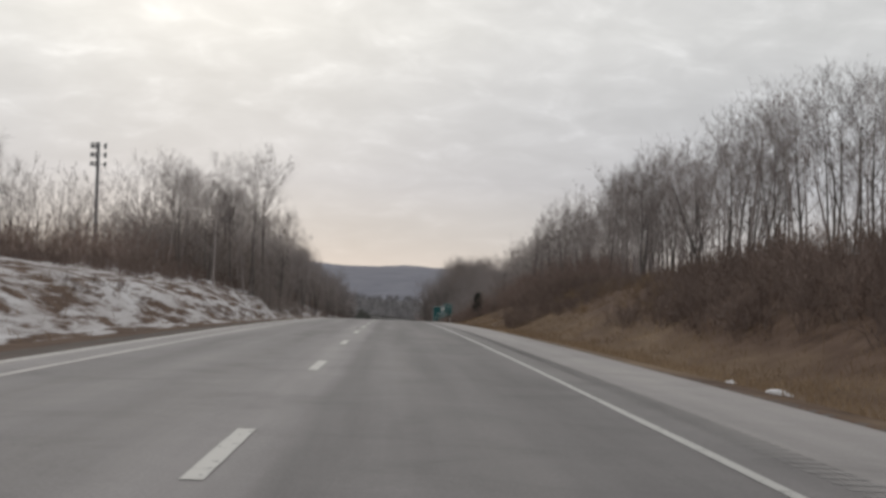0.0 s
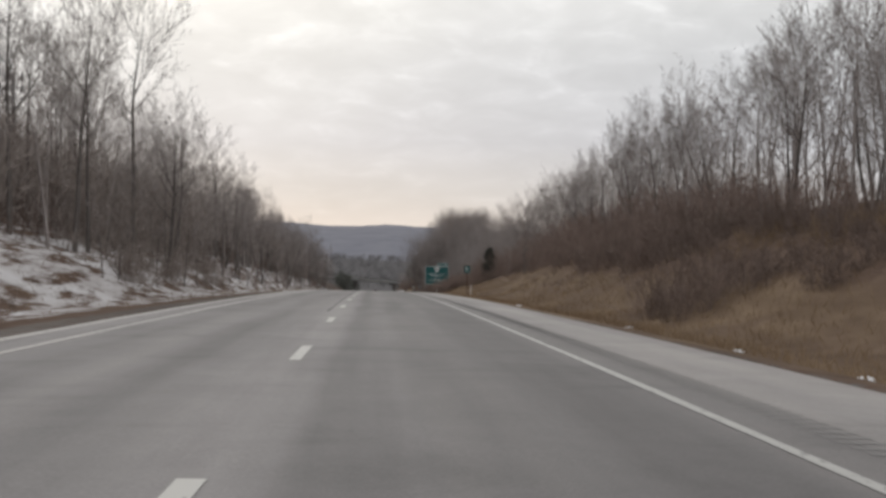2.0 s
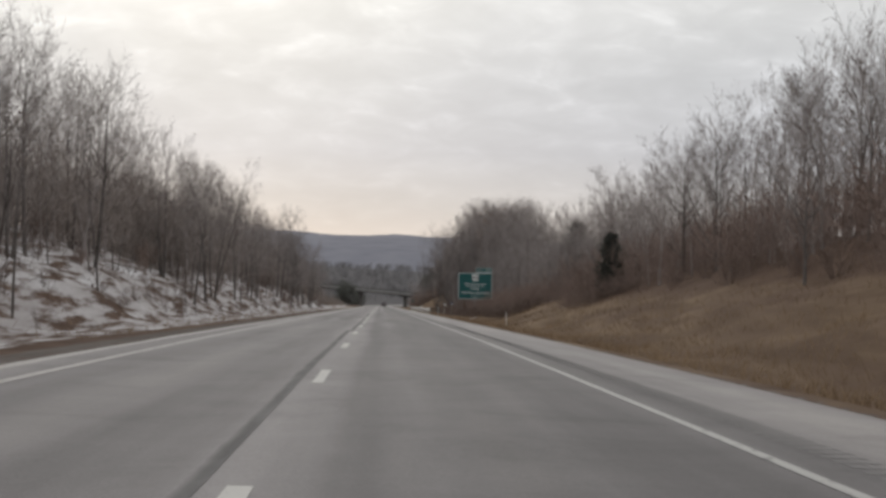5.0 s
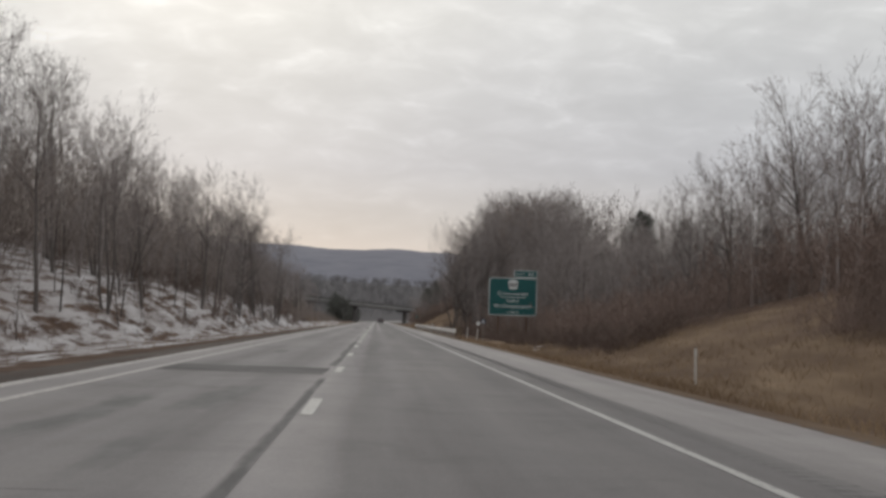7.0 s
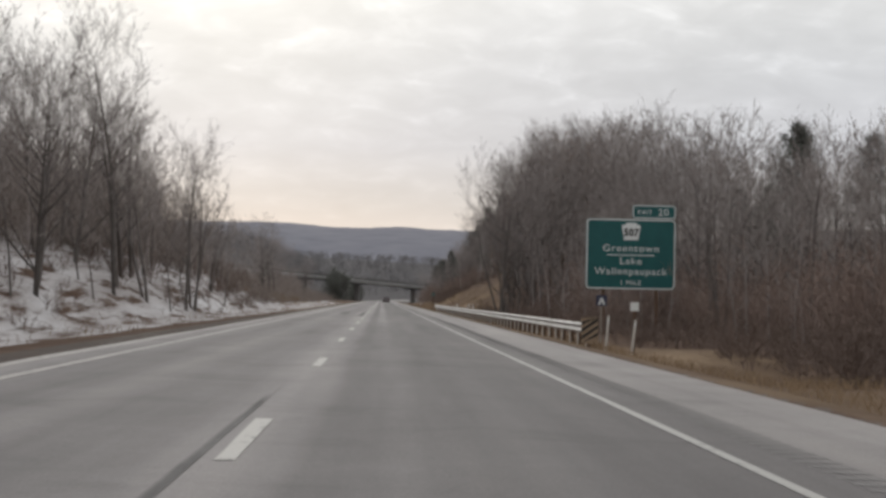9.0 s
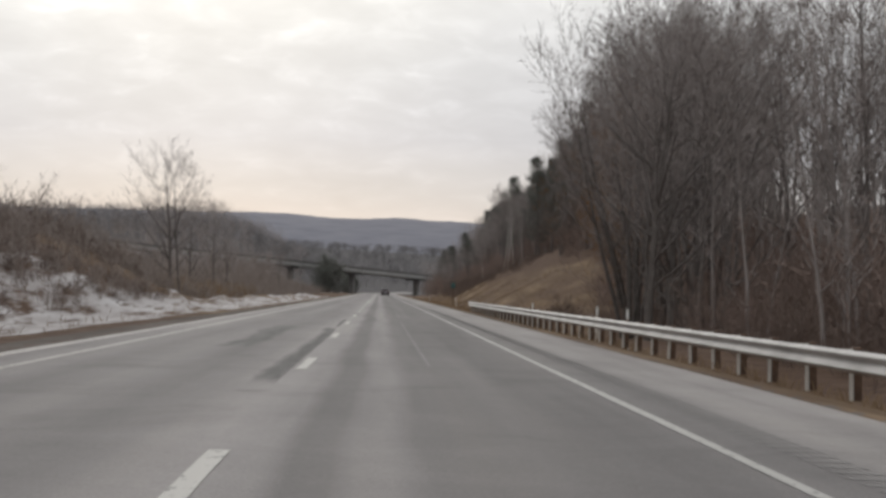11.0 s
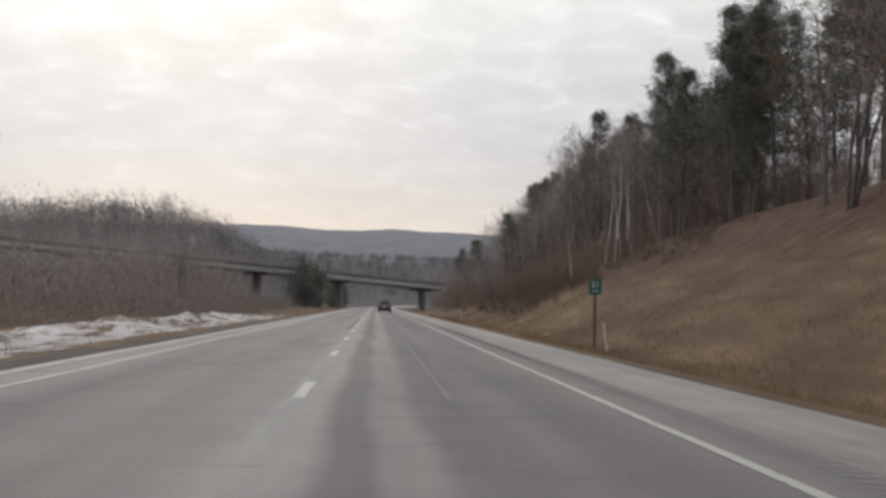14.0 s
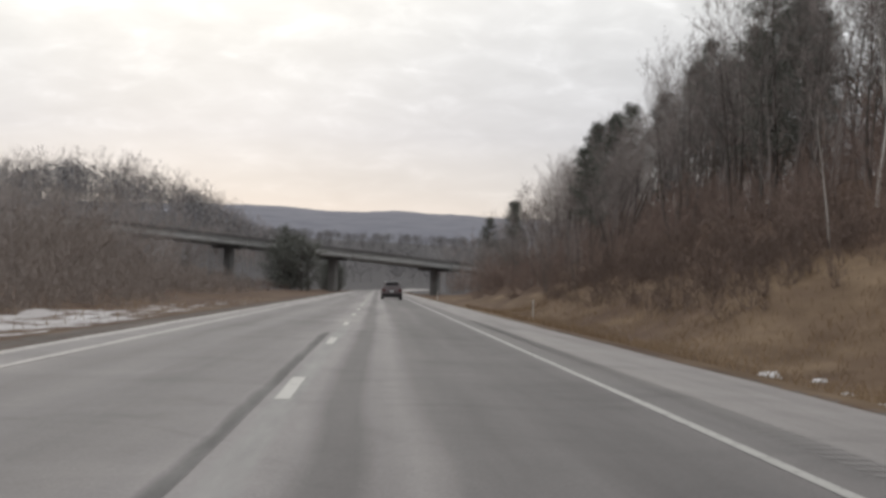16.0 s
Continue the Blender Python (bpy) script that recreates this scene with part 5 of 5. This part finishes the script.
y = RY0
while y < RY1 - 0.1:
    e = min(y + 3.81, RY1)
    part("beam", beam(y, e + 0.05 if e < RY1 else e), rail)
    y += 3.81
post_me = block("post", 0.145, 0.27, -0.075, 0.075, -0.75, 0.0, M_RUST, 0.012)
# galvanised flange; the light on its edge is put into the near-white colour
flange_me = block("flange", 0.088, 0.143, -0.078, -0.045, -0.75, -0.02, M_WHITEPOST, 0.006)
blockout_me = block("blockout", 0.005, 0.10, -0.06, 0.06, -0.32, -0.02, M_POST, 0.01)
for k in range(62):
    y = RY0 + 0.4 + 1.905 * k
    lean = rnd.uniform(-1.5, 1.5)
    post = part("post", post_me, rail, "brown weathered post", pose(RX, y, rail_z(y) + 0.02, lean, lean, 0))
    part("flange", flange_me, post, "galvanised edge, coloured pale as its lit side")
    part("blockout", blockout_me, rail, m=pose(RX, y, rail_z(y) + 0.02))
marker = thing("object_marker", pose(RX + 0.05, RY0 - 0.35, prof(RY0) - 0.32), "amber and black striped hazard panel at the guardrail's end", "hazard marker")
part("panel", outline_plate("panel", rounded(-0.22, 0.32, 0.12, 0.98, 0.03), 0.0, 0.01, M_AMBER), marker)
for i in range(5):
    z = 0.02 + i * 0.23
    pts4 = [(-0.21, max(0.13, z)), (0.31, min(0.97, z + 0.36)), (0.31, min(0.97, z + 0.47)), (-0.21, max(0.13, min(0.97, z + 0.11)))]
    part("stripe", outline_plate("stripe", pts4, -0.012, 0.0, M_BLACK), marker, "black slanting stripe")
part("post", block("post", 0.0, 0.08, 0.012, 0.09, -0.3, 0.9, M_RUST, 0.005), marker)


# ---------- small roadside signs and marker posts ----------
def delineator(x, y, tilt=0.0, tall=1.15):
    ob = thing("delineator", pose(x, y, ground(x, y), 0, tilt, 0), "thin white plastic delineator post in the verge", "marker post", "delineator posts")
    part("post", block("post", -0.042, 0.042, -0.02, 0.02, -0.2, tall, M_WHITEPOST, 0.012, 0.85), ob)
    part("reflector", block("reflector", -0.03, 0.03, -0.026, -0.019, tall - 0.25, tall - 0.08, M_SIGNWHITE, 0.002), ob, "pale reflector strip")
    return ob


for x, y, tilt in ((9.0, 170.5, 1), (10.8, 263.3, -1), (8.3, 415.5, 0), (8.1, 396, 1), (8.1, 390.6, -1), (10.2, 595.5, 0), (9.2, 332.2, 6), (8.42, 332.6, 4), (9.9, 504.5, -7), (9.2, 700, 0)):
    delineator(x, y, tilt)


def mile_sign(x, y, top, digits):
    ob = thing("mile_marker", pose(x, y, ground(x, y)), "small green mile marker sign on a rusty brown post", "mile marker", "mile markers")
    w, h = 0.24, 0.62
    part("panel", outline_plate("panel", rounded(-w, w, top - h, top, 0.05), -0.03, -0.02, M_GREEN), ob)
    part("post", block("post", -0.05, 0.05, -0.018, 0.05, -0.3, top + 0.05, M_RUST, 0.006), ob, "rusty brown steel post")
    if digits:
        lettering("lettering", digits, 0.24, 0, top - 0.33, ob, M_SIGNWHITE, 0.9, -0.036)
    else:
        for x0 in (-0.12, 0.03):
            part("number_bar", block("number_bar", x0, x0 + 0.07, -0.038, -0.03, top - 0.32, top - 0.12, M_SIGNWHITE, 0.004), ob)
    part("caption_bar", block("caption_bar", -0.12, 0.12, -0.038, -0.03, top - 0.50, top - 0.465, M_SIGNWHITE, 0.004), ob)


mile_sign(8.8, 172.0, 2.75, "")
mile_sign(9.5, 505.0, 2.85, "21")
x, y = 9.35, 332.6
rf = thing("reflector_post", pose(x, y, ground(x, y)), "brown post carrying a small square white marker plate", "marker post")
part("post", block("post", -0.04, 0.04, -0.03, 0.03, -0.3, 1.75, M_RUST, 0.006), rf)
part("plate", outline_plate("plate", rounded(-0.14, 0.14, 1.44, 1.73, 0.02), -0.045, -0.032, M_SIGNWHITE), rf, "square white plate")
x, y = 11.2, 350.0
bs = thing("blue_sign", pose(x, y, ground(x, y)), "small blue roadside sign with a white symbol on a post", "road sign")
part("post", block("post", -0.04, 0.04, 0.0, 0.06, -0.3, 2.2, M_POST, 0.006), bs)
part("panel", outline_plate("panel", rounded(-0.25, 0.25, 1.75, 2.25, 0.05), -0.03, -0.01, M_BLUE), bs)
part("symbol", outline_plate("symbol", [(-0.16, 1.80), (-0.07, 1.80), (0, 2.0), (0.07, 1.80), (0.16, 1.80), (0.05, 2.13), (-0.05, 2.13)], -0.04, -0.03, M_SIGNWHITE), bs)


def lump(x, y, size, seed):
    """A small rounded remnant of old snow in the grass."""
    bm = bmesh.new()
    bmesh.ops.create_icosphere(bm, subdivisions=2, radius=1)
    for v in bm.verts:
        k = 1 + 0.35 * noise.noise(v.co * 1.7 + Vector((seed, 0, 0)))
        v.co = Vector((v.co.x * k * size, v.co.y * k * size * 1.5, v.co.z * k * size * 0.45))
    ob = new("snow_lump", bm_mesh("snow_lump", bm, M_SNOW, True))
    ob.matrix_world = pose(x, y, ground(x, y) + size * 0.1, 0, 0, seed * 40)
    return tagged(ob, "small melting lump of old snow in the grass", "snow", "lumps of old snow")


for i, (x, y, s) in enumerate(((9.05, 544.4, 0.32), (9.5, 541.1, 0.12), (8.5, 536.9, 0.12), (9.9, 543.8, 0.2), (9.4, 532.8, 0.14), (10.7, 535.2, 0.12), (8.65, 526.4, 0.24), (10.2, 538.4, 0.2), (10.7, 528.5, 0.2), (8.6, 306.2, 0.14), (11.8, 310.2, 0.16), (11.1, 306.6, 0.2), (8.3, 297.9, 0.12), (8.3, 82.5, 0.2), (8.1, 88.5, 0.14), (8.4, 101, 0.18), (7.7, 123.7, 0.14), (7.6, 20, 0.22), (7.9, 24, 0.16), (8.4, 22, 0.14))):
    lump(x, y, s * 0.75, i)

# ---------- mast ----------
tx, ty = -83.0, 372.0
tz = ground(tx, ty)
mast = thing("antenna_mast", pose(tx, ty, tz), "tall grey steel antenna mast with three tiers of panels", "mast")
TOP = 37.6 + 4.3 - tz
part("pole", fast_mesh("pole", *tubes([(0, 0, -0.5, 0, 0, TOP * 0.5, 0.75, 0.6), (0, 0, TOP * 0.5, 0, 0, TOP, 0.6, 0.42)], 12), M_TOWER, True), mast)
for tier in range(3):
    z = TOP - 0.9 - tier * 2.6
    for k in range(3):
        a = k * 2.094 + 0.4
        part("arm", fast_mesh("arm", *tubes([(0, 0, z, 2.0 * math.cos(a), 2.0 * math.sin(a), z, 0.09, 0.09)], 6), M_TOWER), mast)
        for o in (-0.9, 0, 0.9):
            c = (2.0 * math.cos(a) - o * math.sin(a), 2.0 * math.sin(a) + o * math.cos(a))
            part("antenna_panel", block("antenna_panel", c[0] - 0.18, c[0] + 0.18, c[1] - 0.12, c[1] + 0.12, z - 0.8 + 0.1 * tier, z + 0.8 - 0.1 * tier, M_TOWER, 0.03), mast)

# ---------- the car ahead ----------
cx, cy = 2.14, 633.0
pitch = math.degrees(math.atan((prof(cy + 4) - prof(cy)) / 4))
car = thing("suv", pose(cx, cy, prof(cy + 2) + deck(cx) - 0.02, pitch, math.degrees(CROSS), 0), "dark maroon sport utility car seen from behind in the lane", "car")


def loft(name, rings, material, smooth=True):
    """A closed skin through cross-sections of equal counts."""
    k = len(rings[0])
    V = [p for r in rings for p in r]
    F = [(j * k + i, j * k + (i + 1) % k, (j + 1) * k + (i + 1) % k, (j + 1) * k + i) for j in range(len(rings) - 1) for i in range(k)]
    me = bpy.data.meshes.new(name)
    me.from_pydata(V, [], F + [tuple(range(k - 1, -1, -1)), tuple(range((len(rings) - 1) * k, len(rings) * k))])
    me.materials.append(material)
    if smooth:
        me.polygons.foreach_set("use_smooth", [True] * len(me.polygons))
    return me


def section(y, half, z0, z1, r):
    return [(x, y, z) for x, z in rounded(-half, half, z0, z1, r, 4)]


part("body", loft("body", [section(0.02, 0.80, 0.42, 0.92, 0.12), section(0.10, 0.90, 0.32, 1.02, 0.14), section(0.5, 0.925, 0.26, 1.05, 0.14), section(2.4, 0.93, 0.24, 1.04, 0.14), section(3.7, 0.91, 0.26, 0.98, 0.16), section(4.3, 0.84, 0.30, 0.90, 0.18), section(4.5, 0.66, 0.38, 0.78, 0.16)], M_PAINT), car)
part("cabin", loft("cabin", [section(0.18, 0.80, 0.98, 1.10, 0.05), section(0.42, 0.74, 0.98, 1.50, 0.14), section(0.75, 0.70, 0.98, 1.64, 0.18), section(2.0, 0.69, 0.98, 1.66, 0.18), section(2.7, 0.70, 0.98, 1.52, 0.16), section(3.3, 0.76, 0.96, 1.06, 0.04)], M_PAINT), car)
# added slab whose pale colour stands for the highlight on the roof
part("roof_spoiler", block("roof_spoiler", -0.62, 0.62, 0.30, 0.85, 1.60, 1.66, M_ROOF_SHINE, 0.02), car, "pale roof edge, the roof's highlight put into its colour")
V = [(-0.60, 0.20, 1.10), (0.60, 0.20, 1.10), (0.53, 0.40, 1.50), (-0.53, 0.40, 1.50)]
part("rear_window", fast_mesh("rear_window", V + [(x, y + 0.03, z) for x, y, z in V], [(0, 1, 2, 3), (7, 6, 5, 4), (0, 4, 5, 1), (1, 5, 6, 2), (2, 6, 7, 3), (3, 7, 4, 0)], M_GLASS), car)
for s in (-1, 1):
    x0, x1 = sorted((s * 0.58, s * 0.89))
    part("tail_lamp", block("tail_lamp", x0, x1, -0.01, 0.16, 0.80, 1.0, M_LAMP, 0.03), car)
    part("mirror", block("mirror", *sorted((s * 0.93, s * 1.10)), 2.9, 3.05, 1.02, 1.16, M_PAINT, 0.04), car)
    V = [(s * 0.715, 0.85, 1.10), (s * 0.745, 2.6, 1.08), (s * 0.715, 2.4, 1.46), (s * 0.70, 0.95, 1.52)]
    part("side_window", fast_mesh("side_window", V + [(x + s * 0.012, y, z) for x, y, z in V], [(0, 1, 2, 3), (7, 6, 5, 4), (0, 4, 5, 1), (1, 5, 6, 2), (2, 6, 7, 3), (3, 7, 4, 0)], M_GLASS), car)
    for yy in (0.85, 3.55):
        wheel = part("wheel", fast_mesh("wheel", *tubes([(s * 0.70, yy, 0.335, s * 0.93, yy, 0.335, 0.335, 0.335)], 28), M_TYRE, True), car)
        for xx in (0.705, 0.925):
            part("sidewall", fast_mesh("sidewall", *tubes([(s * xx, yy, 0.335, s * (xx + 0.004), yy, 0.335, 0.33, 0.05)], 28), M_TYRE), wheel)
        part("rim", fast_mesh("rim", *tubes([(s * 0.93, yy, 0.335, s * 0.94, yy, 0.335, 0.22, 0.03)], 16), M_RIM), wheel, "alloy wheel rim")
part("bumper", block("bumper", -0.86, 0.86, -0.06, 0.22, 0.34, 0.58, M_TYRE, 0.05), car, "dark plastic bumper")
part("number_plate", block("number_plate", -0.16, 0.16, -0.005, 0.03, 0.72, 0.86, M_SIGNWHITE, 0.006), car)
part("plate_bar", block("plate_bar", -0.12, 0.12, -0.012, -0.004, 0.77, 0.81, M_BLUE, 0), car)
